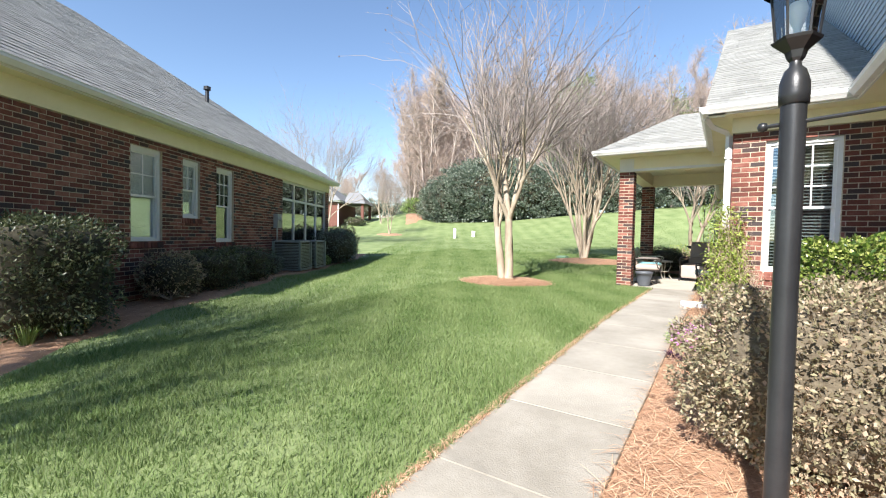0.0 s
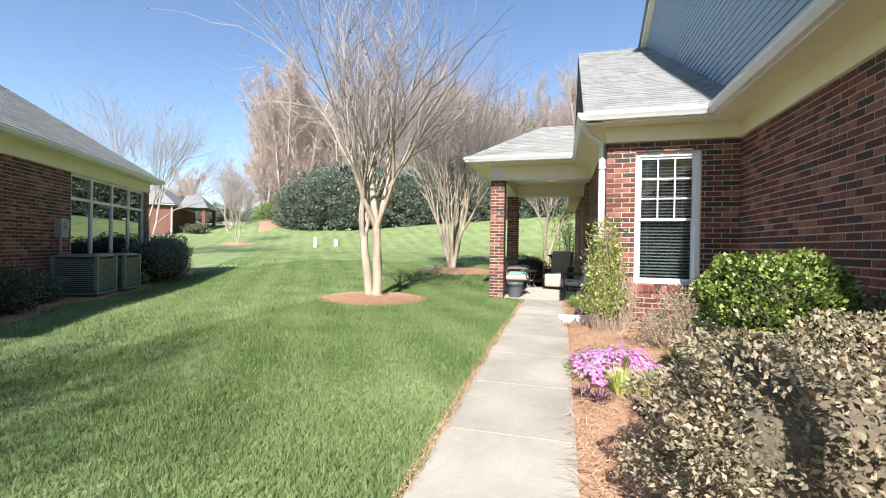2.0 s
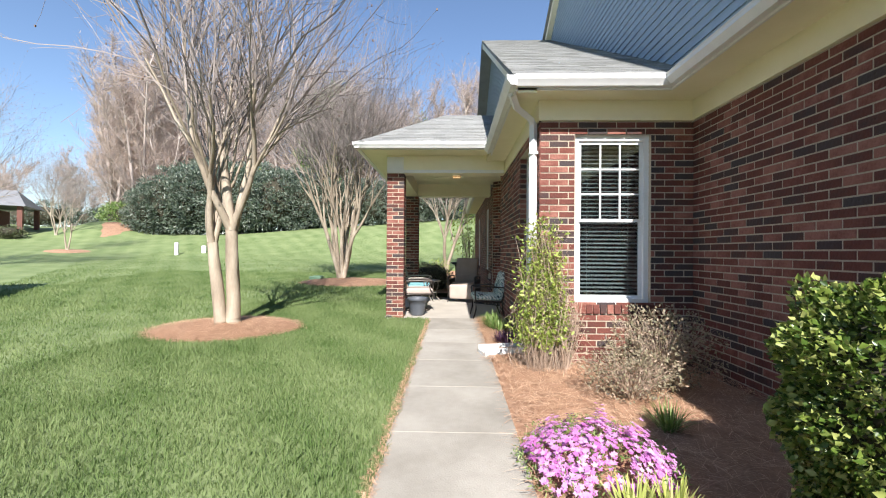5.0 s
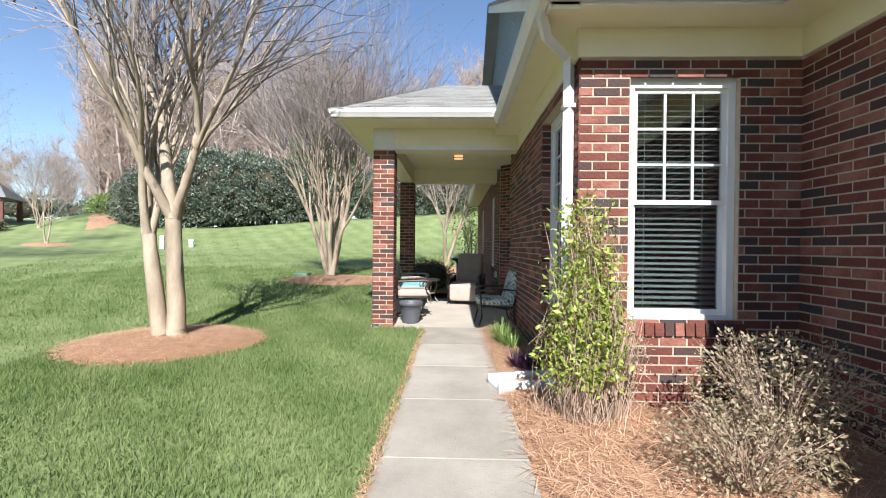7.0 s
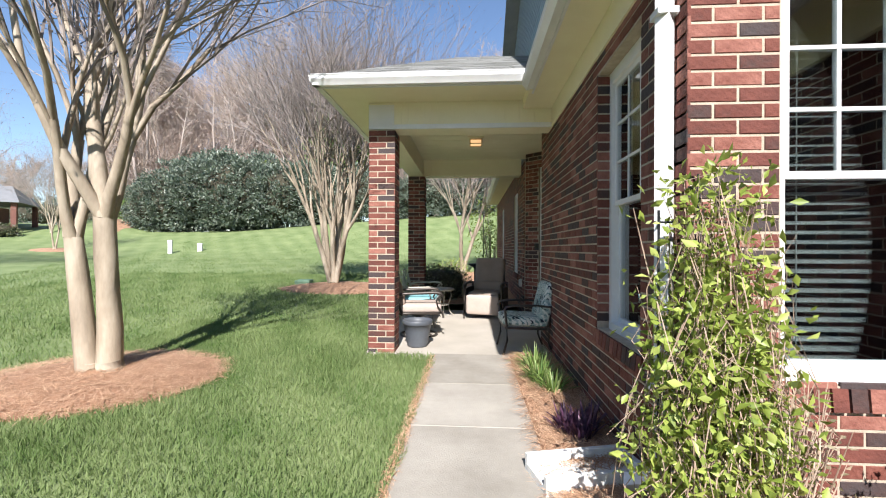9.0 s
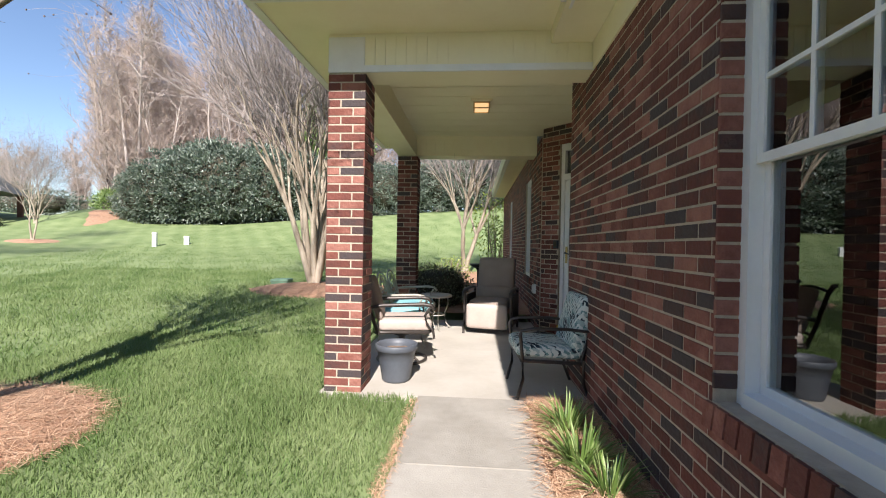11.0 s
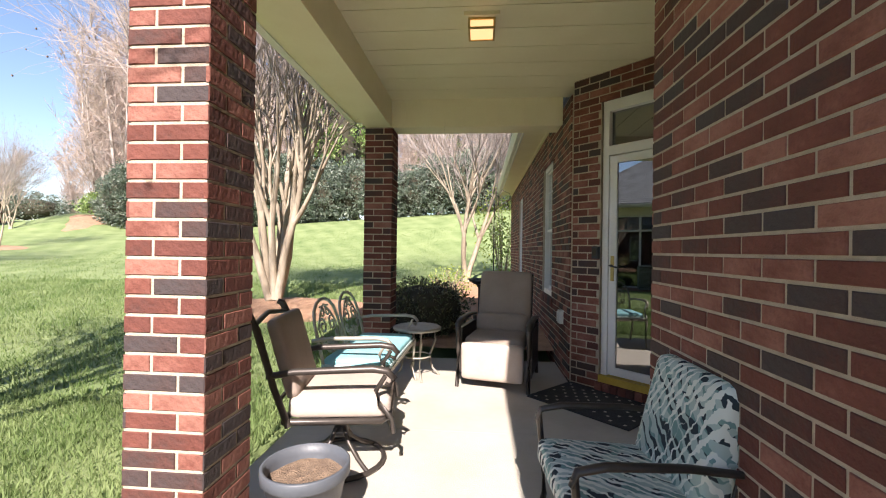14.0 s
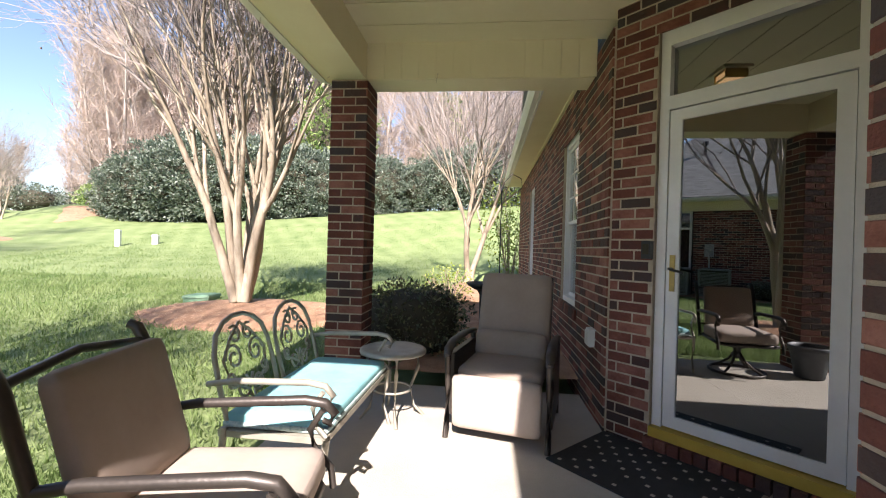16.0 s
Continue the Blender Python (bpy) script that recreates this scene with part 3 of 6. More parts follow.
tagged(part("ceiling", g, vinyl), "cream vinyl panel porch ceiling", "ceiling", kind="structure")
pieces("soffit", [(PX, EX, PY0, 9.74, PS + 0.012, PS + 0.03), (PX, -1.80, 9.74, 13.4, PS + 0.012, PS + 0.03), (PX, XW, 13.4, PY1, PS + 0.012, PS + 0.03)], vinyl, house)
pieces("fascia", [(PX, EX, PY0 - 0.02, PY0, PS, PG), (PX - 0.02, PX, PY0 - 0.02, PY1, PS, PG), (PX, EX, PY1, PY1 + 0.02, PS, PG)], white, house)
pieces("soffit_filler", [(EX - 0.03, EX + 0.05, 9.12, 9.76, SOFFIT - 0.006, PG - 0.01)], vinyl, house)
gutter(house, (PX - 0.1, PY0 - 0.022, PG), (EX, PY0 - 0.022, PG), (0, -1, 0))
gutter(house, (PX - 0.022, PY0 - 0.1, PG), (PX - 0.022, PY1, PG), (-1, 0, 0))
PR, PZ, PA = 11.5, 4.42, -0.75
shingle_roof(house, (PX - 0.04, PY0 - 0.04, PG + 0.02), (XW + 0.1, PY0 - 0.04, PG + 0.02), (XW + 0.1, PR, PZ), (PA, PR, PZ), 19)
shingle_roof(house, (PX - 0.04, PY1 + 0.04, PG + 0.02), (PX - 0.04, PY0 - 0.04, PG + 0.02), (PA + 0.01, PR, PZ), (PA, PR, PZ), 19)
shingle_roof(house, (XW + 0.1, PY1 + 0.04, PG + 0.02), (PX - 0.04, PY1 + 0.04, PG + 0.02), (PA, PR, PZ), (XW + 0.1, PR, PZ), 19)


def brick_pillar(x, y, s=0.32):
    p = thing("brick_pillar", "square red brick porch pillar with dark burnt bricks", "pillar", group="porch pillars")
    c = part("mortar_core", Geo().box(x, x + s, y, y + s, -0.02, TOP), mortar, p)
    for o, u, n in (((x, y), (1, 0, 0), (0, -1, 0)), ((x + s, y), (0, 1, 0), (1, 0, 0)), ((x + s, y + s), (-1, 0, 0), (0, 1, 0)), ((x, y + s), (0, -1, 0), (-1, 0, 0))):
        brick_jobs.append((c, (*o, -0.03), u, n, s, -0.03, TOP, (), lambda a, z: True if n != (0, 1, 0) else False, 0.0))
    return p


brick_pillar(-1.795, 9.735)
brick_pillar(-1.80, 13.09)


# ---- plants ----
leaf_gloss = mat("glossy_leaf", (0.04, 0.08, 0.014), ((0.09, 0.15, 0.025), (0.21, 0.27, 0.055), (0.42, 0.45, 0.15)), 3, 0.3, island=0.8, through_light=0.25)
leaf_dark = mat("holly_leaf", (0.055, 0.08, 0.055), ((0.115, 0.15, 0.105), (0.25, 0.285, 0.225)), 1.2, 0.38, island=0.8, through_light=0.15)
leaf_brown = mat("winter_leaf", (0.13, 0.10, 0.065), ((0.24, 0.205, 0.125), (0.31, 0.30, 0.18), (0.38, 0.325, 0.215), (0.46, 0.35, 0.25)), 3, 0.5, island=0.85, through_light=0.3)
leaf_hedge = mat("clipped_leaf", (0.04, 0.055, 0.024), ((0.085, 0.11, 0.048), (0.20, 0.20, 0.105)), 3, 0.35, island=0.8, through_light=0.15)
leaf_fresh = mat("fresh_leaf", (0.18, 0.25, 0.04), ((0.30, 0.38, 0.07), (0.45, 0.52, 0.14)), 3, 0.45, island=0.8, through_light=0.35)
leaf_yellow = mat("yellow_green_leaf", (0.33, 0.38, 0.08), (0.56, 0.60, 0.20), 3, 0.5, island=0.7, through_light=0.3)
leaf_grass = mat("strap_leaf", (0.08, 0.15, 0.03), ((0.17, 0.26, 0.06), (0.36, 0.44, 0.18)), 3, 0.5, island=0.7, through_light=0.25)
leaf_purple = mat("purple_leaf", (0.045, 0.018, 0.04), (0.16, 0.07, 0.13), 3, 0.5, island=0.7, through_light=0.15)
petal = mat("pink_petal", (0.52, 0.15, 0.44), ((0.66, 0.28, 0.60), (0.78, 0.44, 0.72)), 3, 0.6, island=0.7, through_light=0.25)
stem_mat = mat("dry_stem", (0.24, 0.165, 0.115), (0.48, 0.37, 0.28), 4, 0.85, island=0.6)
# Dark tones put the shade among leaves into the shrubs' solid cores.
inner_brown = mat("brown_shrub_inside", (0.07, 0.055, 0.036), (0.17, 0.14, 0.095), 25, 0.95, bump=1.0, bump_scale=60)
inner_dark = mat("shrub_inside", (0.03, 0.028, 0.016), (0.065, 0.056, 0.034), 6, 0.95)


def leaf_points(n, shape, seed, shell=0.35):
    """Random places and outward directions in the shell of a rounded body in a unit box; shape: 2 is a ball, higher is boxier."""
    rng = np.random.default_rng(seed)
    d = rng.normal(size=(n, 3))
    d /= np.linalg.norm(d, axis=1)[:, None]
    k = (np.abs(d) ** shape).sum(1) ** (-1 / shape)
    lump = 1 + 0.10 * np.sin(d[:, 0] * 9 + seed) * np.sin(d[:, 1] * 8) + 0.08 * np.sin(d[:, 2] * 11 + d[:, 0] * 6 + seed)
    r = 1 - shell * rng.random(n) ** 2
    return d * (k * r * lump)[:, None], d, rng


def leaf_mesh(name, p, d, size, rng, material, aspect=0.5, droop=0.3, spread=0.9):
    """Folded leaves at p, growing out along d."""
    n = len(p)
    out = d + rng.normal(size=(n, 3)) * spread
    out /= np.linalg.norm(out, axis=1)[:, None]
    side = np.cross(out, rng.normal(size=(n, 3)))
    side /= np.linalg.norm(side, axis=1)[:, None]
    nrm = np.cross(out, side)
    L = (size * (0.6 + 0.8 * rng.random(n)))[:, None]
    W = L * aspect * 0.5
    tip = p + out * L - nrm * L * droop * 0.3
    v = np.stack([p, p + out * L * 0.5 + side * W + nrm * W * 0.35, tip, p + out * L * 0.5 - side * W + nrm * W * 0.35], 1).reshape(-1, 3)
    me = bpy.data.meshes.new(name)
    i = np.arange(n) * 4
    f = np.concatenate([np.stack([i, i + 1, i + 2], 1), np.stack([i, i + 2, i + 3], 1)])
    me.vertices.add(len(v))
    me.vertices.foreach_set("co", v.ravel())
    me.loops.add(f.size)
    me.loops.foreach_set("vertex_index", f.ravel())
    me.polygons.add(len(f))
    me.polygons.foreach_set("loop_start", np.arange(0, f.size, 3))
    me.materials.append(material)
    me.update(calc_edges=True)
    me.validate()
    return me


def lump(sx, sy, sz, shape, seed, k=0.8):
    """A lumpy core for a shrub, coloured dark in place of shade between leaves."""
    g = Geo()
    nu, nv = 20, 12
    for j in range(nv + 1):
        for i in range(nu):
            a, b = 2 * math.pi * i / nu, math.pi * (j / nv - 0.5)
            d = Vector((math.cos(a) * math.cos(b), math.sin(a) * math.cos(b), math.sin(b)))
            q = sum(abs(c) ** shape for c in d) ** (-1 / shape) * k * (1 + 0.12 * noise.noise(d * 3 + Vector((seed, 0, 0))))
            g.v.append((d.x * q * sx, d.y * q * sy, d.z * q * sz))
    for j in range(nv):
        for i in range(nu):
            a, b = j * nu + i, j * nu + (i + 1) % nu
            g.f.append((a, b, b + nu, a + nu))
    return g


def shrub(name, label, at, size, n, leaf, material, shape=2.6, seed=1, shell=0.35, inside=0.78, stems=14, aspect=0.5, group="", spread=0.9, inner=None):
    """A shrub: leaves, stems and a dark core painted as inner shade; size: half widths and full height; at: its foot.
    """
    sx, sy, h = size
    ob = thing(name, label, "shrub", at, group=group)
    p, d, rng = leaf_points(n, shape, seed, shell)
    keep = p[:, 2] > -0.92
    p, d = p[keep], d[keep]
    p = p * np.array([sx, sy, h / 2]) + np.array([0, 0, h / 2 + 0.03])
    part("leaves", leaf_mesh("leaves", p, d, leaf, rng, material, aspect, spread=spread), material, ob, kind="stuff")
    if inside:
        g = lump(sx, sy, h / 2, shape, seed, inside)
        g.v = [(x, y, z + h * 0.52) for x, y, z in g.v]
        part("shade_core", g, inner or inner_dark, ob, smooth=True)
    g, r = Geo(), random.Random(seed)
    w = 0.012 if stems < 60 else 0.005
    for k in range(stems):
        a, e = r.uniform(0, 6.28), r.uniform(0.3, 1.0)
        tip = Vector((math.cos(a) * sx * e, math.sin(a) * sy * e, h * r.uniform(0.55, 0.98)))
        mid = tip * 0.5 + Vector((r.uniform(-.05, .05), r.uniform(-.05, .05), h * 0.05))
        g.tube([(tip.x * 0.12, tip.y * 0.12, 0), mid, tip], [w, w * 0.65, w * 0.25], 4)
    part("twiggy_stem", g, stem_mat, ob, kind="stuff")
    return ob


def tuft(name, label, at, n, length, material, width=0.012, seed=1, spread=0.9, category="plant", group=""):
    """Arching strap leaves from one foot."""
    ob = thing(name, label, category, at, group=group)
    r, g = random.Random(seed), Geo()
    for k in range(n):
        a, L, lean = r.uniform(0, 6.28), length * r.uniform(0.6, 1.1), r.uniform(0.15, spread)
        d, s = Vector((math.cos(a), math.sin(a), 0)), Vector((-math.sin(a), math.cos(a), 0))
        o = d * r.uniform(0, 0.06)
        pts = [o + d * (L * lean * t) + Vector((0, 0, L * (t - 0.55 * lean * t * t * 1.3))) for t in (0, 0.35, 0.7, 1.0)]
        w = [width * 0.8, width, width * 0.7, 0.001]
        v = [p + s * (q * e) for p, q in zip(pts, w) for e in (-0.5, 0.5)]
        g.add(v, [(2 * i, 2 * i + 1, 2 * i + 3, 2 * i + 2) for i in range(3)])
    part("leaves", g, material, ob, kind="stuff")
    return ob


def grow(g, fine, rng, p, d, length, r, depth, spec):
    """One limb and, by spec, its children."""
    if depth == 1 and "limbs" in spec:
        g = Geo()
        spec["limbs"].append(g)
    pts, rs = [p], [r]
    seg = 4 if depth < 2 else 3
    lift, wander = spec["lift"], spec["wander"]
    for i in range(seg):
        w = wander * (1 + 0.55 * depth)
        d = (d + Vector((rng.gauss(0, w), rng.gauss(0, w), rng.gauss(0, w) + lift))).normalized()
        p = p + d * (length / seg)
        pts.append(p)
        rs.append(r * (1 - (0.18 if depth == 0 else 0.42) * (i + 1) / seg))
    (g if depth < spec["fine"] else fine).tube(pts, rs, 8 if depth == 0 else 6 if depth == 1 else 4 if depth < spec["fine"] else 3, cap=depth < 3)
    if depth + 1 >= len(spec["kids"]) + 1:
        spec["tips"].append(p)
        return
    n = spec["kids"][depth]
    a0 = rng.uniform(0, 6.28)
    side = d.cross(Vector((0.3, 0.2, 1))).normalized()
    for k in range(n):
        ang = radians(rng.uniform(*spec["angle"][depth])) * (0.35 if k == 0 else 1.0)
        q = Matrix.Rotation(a0 + 6.28 * k / n + rng.uniform(-0.4, 0.4), 3, d) @ side
        nd = (d * math.cos(ang) + q * math.sin(ang)).normalized()
        at = rng.uniform(*spec["from"][depth]) if k else 1.0
        j = min(int(at * seg), seg - 1)
        base = pts[j].lerp(pts[j + 1], at * seg - j)
        grow(g, fine, rng, base, nd, length * rng.uniform(*spec["len"][depth]), rs[min(j + 1, seg)] * (spec["thin"][depth] if k else max(0.93 if depth else 1.0, spec["thin"][depth])), depth + 1, spec)


def crape_myrtle(at, trunks, height, seed, lean=0.13, girth=0.085, spread=1.0, label="bare multi-stemmed crape myrtle with smooth pale bark", dense=1.0, branch=0.2, first=3, ring=1.0):
    ob = thing("crape_myrtle", label, "tree", at, group="crape myrtles")
    rng = random.Random(seed)
    g, fine, tips = Geo(), Geo(), []
    k = height / 8.0
    limbs = []
    spec = dict(limbs=limbs, lift=0.028, wander=0.05, fine=3, tips=tips, kids=[first, 3, 4, round(6 * dense), round(5 * dense)],
                angle=[(14 * spread, 28 * spread), (12 * spread, 30 * spread), (10, 30), (12, 34), (16, 48)],
                **{"from": [(0.9, 1.0), (0.6, 1.0), (0.45, 1.0), (0.2, 1.0), (0.15, 0.95)]},
                len=[(0.8, 1.0), (0.95, 1.25), (0.9, 1.25), (0.55, 0.85), (0.4, 0.75)], thin=[0.72, 0.80, 0.72, 0.6, 0.62])
    for n in range(trunks):
        a = 6.28 * n / trunks + rng.uniform(-0.3, 0.3) + 0.4
        o = Vector((math.cos(a), math.sin(a), 0))
        r = girth * rng.uniform(0.85, 1.1)
        L = branch * height * rng.uniform(0.9, 1.1)
        g = Geo()
        base = girth * ring * (1.0 if n % 2 or ring == 1.0 else 0.55)
        g.tube([o * base * 0.85 + Vector((0, 0, -0.15)), o * base * 0.9 + Vector((0, 0, 0.02)), o * base * 0.8 + Vector((0, 0, 0.16))], [r * 1.5, r * 1.25, r], 9)
        grow(g, fine, rng, o * base * 0.8 + Vector((0, 0, 0.1)), (o * lean + Vector((0, 0, 1))).normalized(), L, r, 0, spec)
        part("trunk", g, bark, ob, smooth=True)
    for limb in limbs:
        part("limb", limb, bark, ob, smooth=True)
    part("crown", fine, twig, ob, kind="stuff")
    pods = Geo()
    for p in tips[::5]:
        pods.box(p.x - 0.009, p.x + 0.009, p.y - 0.009, p.y + 0.009, p.z - 0.012, p.z + 0.012)
    part("seed_pod", pods, pod, ob, kind="stuff")
    return ob


def mulch_ring(at, rx, ry, seed, label="ring of brown pine straw round the tree"):
    """A low mound of pine straw."""
    g, r = Geo(), random.Random(seed)
    n, m = 36, 7
    for j in range(m + 1):
        for i in range(n):
            a, q = 6.283 * i / n, j / m
            w = 1 + 0.10 * noise.noise((math.cos(a) * 2 + seed, math.sin(a) * 2, 0))
            x, y = at[0] + rx * q * w * math.cos(a), at[1] + ry * q * w * math.sin(a)
            z = ground_z(x, y) + 0.10 * (1 - q ** 3) - 0.02 + 0.02 * noise.noise((x * 7, y * 7, 1))
            g.v.append((x, y, z))
    for j in range(m):
        for i in range(n):
            a, b = j * n + i, j * n + (i + 1) % n
            g.f.append((a, b, b + n, a + n))
    ob = fixed("pine_straw_bed", g, straw_ground, label, "mulch", smooth=True)
    return ob


def needles(name, places, n_each, seed, length=0.16):
    """Loose pine needles; places: (x, y, z) functions of two random numbers."""
    rng = np.random.default_rng(seed)
    vs = []
    for fn, n in zip(places, n_each):
        a = rng.random((n, 2))
        p = np.array([fn(u, w) for u, w in a])
        t = rng.random(n) * 6.28
        d = np.stack([np.cos(t), np.sin(t), rng.normal(0, 0.10, n)], 1) * (length * (0.5 + rng.random(n) * 0.7))[:, None]
        s = np.stack([-np.sin(t), np.cos(t), np.zeros(n)], 1) * 0.0017
        m = p + d * 0.5 + np.array([0, 0, 1]) * (0.012 * rng.random(n))[:, None]
        vs.append(np.stack([p - s, p + s, m + s, m - s, p + d + s * 0.4, p + d - s * 0.4], 1).reshape(-1, 3))
    v = np.concatenate(vs)
    i = np.arange(len(v) // 6) * 6
    f = np.concatenate([np.stack([i, i + 1, i + 2, i + 3], 1), np.stack([i + 3, i + 2, i + 4, i + 5], 1)])
    me = bpy.data.meshes.new(name)
    me.from_pydata(v.tolist(), [], f.tolist())
    me.materials.append(straw)
    return tagged(new(name, me), "loose brown pine needles on the bed", "pine straw", kind="stuff")


# pine straw beds
def bed(outline, seed, label, lift=0.05):
    """A lumpy bed: outline(v) gives its two x ends and y for v from 0 to 1."""
    g = Geo()
    n, m = 60, 16
    for j in range(n + 1):
        (x0, y0), (x1, y1) = outline(j / n)
        for i in range(m + 1):
            k = i / m
            x, y = x0 + (x1 - x0) * k, y0 + (y1 - y0) * k
            z = ground_z(x, y) + lift * (1 - (2 * k - 1) ** 8) - 0.035 + 0.025 * noise.noise((x * 3, y * 3, seed)) + 0.012 * noise.noise((x * 11, y * 11, seed))
            g.v.append((x, y, z))
    for j in range(n):
        for i in range(m):
            a = j * (m + 1) + i
            g.f.append((a, a + 1, a + m + 2, a + m + 1))
    return fixed("pine_straw_bed", g, straw_ground, label, "mulch", smooth=True)


right_bed = lambda v: ((WALK_R - 0.01, -5 + v * 14.69), (XR + 0.05 if -5 + v * 14.69 < YF else XW + 0.03, -5 + v * 14.69))
bed(right_bed, 1, "pine straw bed between path and brick house")
back_bed = lambda v: ((-1.3 + 0.5 * v + 0.3 * math.sin(v * 5), 13.48 + v * 7), (XW + 0.05, 13.48 + v * 7))
bed(back_bed, 2, "pine straw bed behind the porch", 0.0)
LO, LU, LN = Vector((-8.14, 1.83, 0)), Vector((-0.4924, 0.8704, 0)), Vector((0.8704, 0.4924, 0))
lp = lambda u, n, z=0.0: LO + LU * u + LN * n + Vector((0, 0, z))


def left_edge(v):
    u = -9 + v * 22
    w = 1.18 + 0.10 * math.sin(u * 1.3) + 0.08 * math.sin(u * 3.1) - 0.035 * max(0, u - 3) + 0.12 * max(0, min(-u, 3))
    return lp(u, w)[:2], lp(u, -0.1)[:2]


bed(left_edge, 3, "pine straw bed along the neighbouring house")


def on(outline, lift=0.03):
    def f(u, v):
        (x0, y0), (x1, y1) = outline(v)
        x, y = x0 + (x1 - x0) * u, y0 + (y1 - y0) * u
        return x, y, ground_z(x, y) + lift + 0.025 * noise.noise((x * 3, y * 3, 1))
    return f


near_bed = lambda v: right_bed(0.33 + 0.67 * v)
ring = lambda cx, cy, rx, ry: (lambda u, v: (cx + rx * math.sqrt(u) * math.cos(6.283 * v), cy + ry * math.sqrt(u) * math.sin(6.283 * v), ground_z(cx, cy) + 0.09 * (1 - u ** 1.5)))
T1, T2, T3 = (-4.2, 8.5), (-4.28, 15.9), (-0.85, 20.6)
mulch_ring(T1, 1.15, 1.05, 3)
mulch_ring((T2[0] + 0.4, T2[1] - 0.3), 1.7, 1.2, 5)
verge = lambda u, v: (WALK_L - 0.045 + 0.06 * u, -1.5 + 11.1 * v, ground_z(-1, -1.5 + 11.1 * v) + 0.004)
needles("dry_edge_grass", [verge], [5000], 6, 0.05)
needles("pine_needles", [on(near_bed), ring(*T1, 1.18, 1.08), on(left_edge), ring(T2[0] + 0.4, T2[1] - 0.3, 1.6, 1.1)], [26000, 9000, 6000, 3000], 4)


# grass blades
def grass(name, x0, x1, y0, y1, n, h, w, seed):
    rng = np.random.default_rng(seed)
    x, y = rng.uniform(x0, x1, n), rng.uniform(y0, y1, n)
    left = (x - LO.x) * LN.x + (y - LO.y) * LN.y
    u = (x - LO.x) * LU.x + (y - LO.y) * LU.y
    edge = 1.18 + 0.10 * np.sin(u * 1.3) + 0.08 * np.sin(u * 3.1) - 0.035 * np.maximum(0, u - 3) + 0.12 * np.clip(-u, 0, 3)
    ok = (left > edge) & (x < WALK_L + 0.012 + 0.02 * np.sin(y * 9)) & ~((x > -1.86) & (y > SLAB0 - 0.02))
    for (cx, cy), rx, ry in ((T1, 1.12, 1.02), ((T2[0] + 0.4, T2[1] - 0.3), 1.65, 1.15)):
        ok &= ((x - cx) / rx) ** 2 + ((y - cy) / ry) ** 2 > 1 + 0.1 * rng.normal(size=n)
    patch = np.array([noise.noise((a * 0.8, b * 0.8, 5)) for a, b in zip(x[ok], y[ok])])
    x, y = x[ok], y[ok]
    n = len(x)
    z = np.array([ground_z(a, b) for a, b in zip(x, y)]) - 0.03
    a = rng.random(n) * 6.28
    hh = h * (0.5 + 0.8 * rng.random(n)) * (1 + 0.45 * patch)
    lean = rng.normal(0, 0.4, (n, 2)) * hh[:, None]
    p = np.stack([x, y, z], 1)
    s = np.stack([np.cos(a), np.sin(a), 0 * a], 1) * w / 2
    mid = p + np.stack([lean[:, 0] * 0.35, lean[:, 1] * 0.35, hh * 0.6], 1)
    tip = p + np.stack([lean[:, 0], lean[:, 1], hh], 1)
    if h < 0.06:
        v = np.stack([p - s, p + s, mid + s * 0.7, mid - s * 0.7, tip], 1).reshape(-1, 3)
        i = np.arange(n) * 5
        tris = np.concatenate([np.stack([i, i + 1, i + 2], 1), np.stack([i, i + 2, i + 3], 1), np.stack([i + 3, i + 2, i + 4], 1)])
    else:
        v = np.stack([p - s, p + s, tip], 1).reshape(-1, 3)
        tris = np.arange(n * 3).reshape(-1, 3)
    me = bpy.data.meshes.new(name)
    me.vertices.add(len(v))
    me.vertices.foreach_set("co", v.ravel())
    me.loops.add(tris.size)
    me.loops.foreach_set("vertex_index", tris.ravel())
    me.polygons.add(len(tris))
    me.polygons.foreach_set("loop_start", np.arange(0, tris.size, 3))
    me.materials.append(blade_mat)
    me.update(calc_edges=True)
    return tagged(new(name, me), "short mown green grass blades of the lawn", "grass", kind="stuff")


grass("grass", -5.2, -0.9, -0.9, 11.5, 190000, 0.055, 0.0065, 1)
grass("grass", -12.5, -0.9, -2.0, 19.0, 190000, 0.065, 0.013, 2)
grass("grass", -20, 1.0, 10.0, 34.0, 80000, 0.08, 0.022, 3)

# trees
crape_myrtle((*T1, ground_z(*T1)), 2, 8.8, 11, lean=0.05, girth=0.115, spread=0.82, dense=0.85, first=4, branch=0.155)
crape_myrtle((*T2, ground_z(*T2)), 8, 9.0, 5, lean=0.20, girth=0.075, spread=0.62, branch=0.17, dense=1.0, ring=1.9)
crape_myrtle((*T3, ground_z(*T3) - 0.05), 3, 8.0, 8, lean=0.22, girth=0.07, branch=0.17)
crape_myrtle((-24.5, 27.5, ground_z(-24.5, 27.5)), 2, 6.0, 9, lean=0.12, girth=0.05)
mulch_ring((-24.5, 27.5), 1.3, 1.1, 9)
crape_myrtle((-21.0, 17.0, ground_z(-21, 17)), 3, 9.0, 10, lean=0.2, girth=0.07)
crape_myrtle((-30.5, 33.0, ground_z(-30.5, 33)), 3, 6.5, 12, lean=0.2, girth=0.05)
crape_myrtle((-4.2, -5.6, ground_z(-4.2, -5.6)), 3, 8.5, 13, lean=0.15, girth=0.1, dense=0.8, label="bare crape myrtle that shades the near lawn")
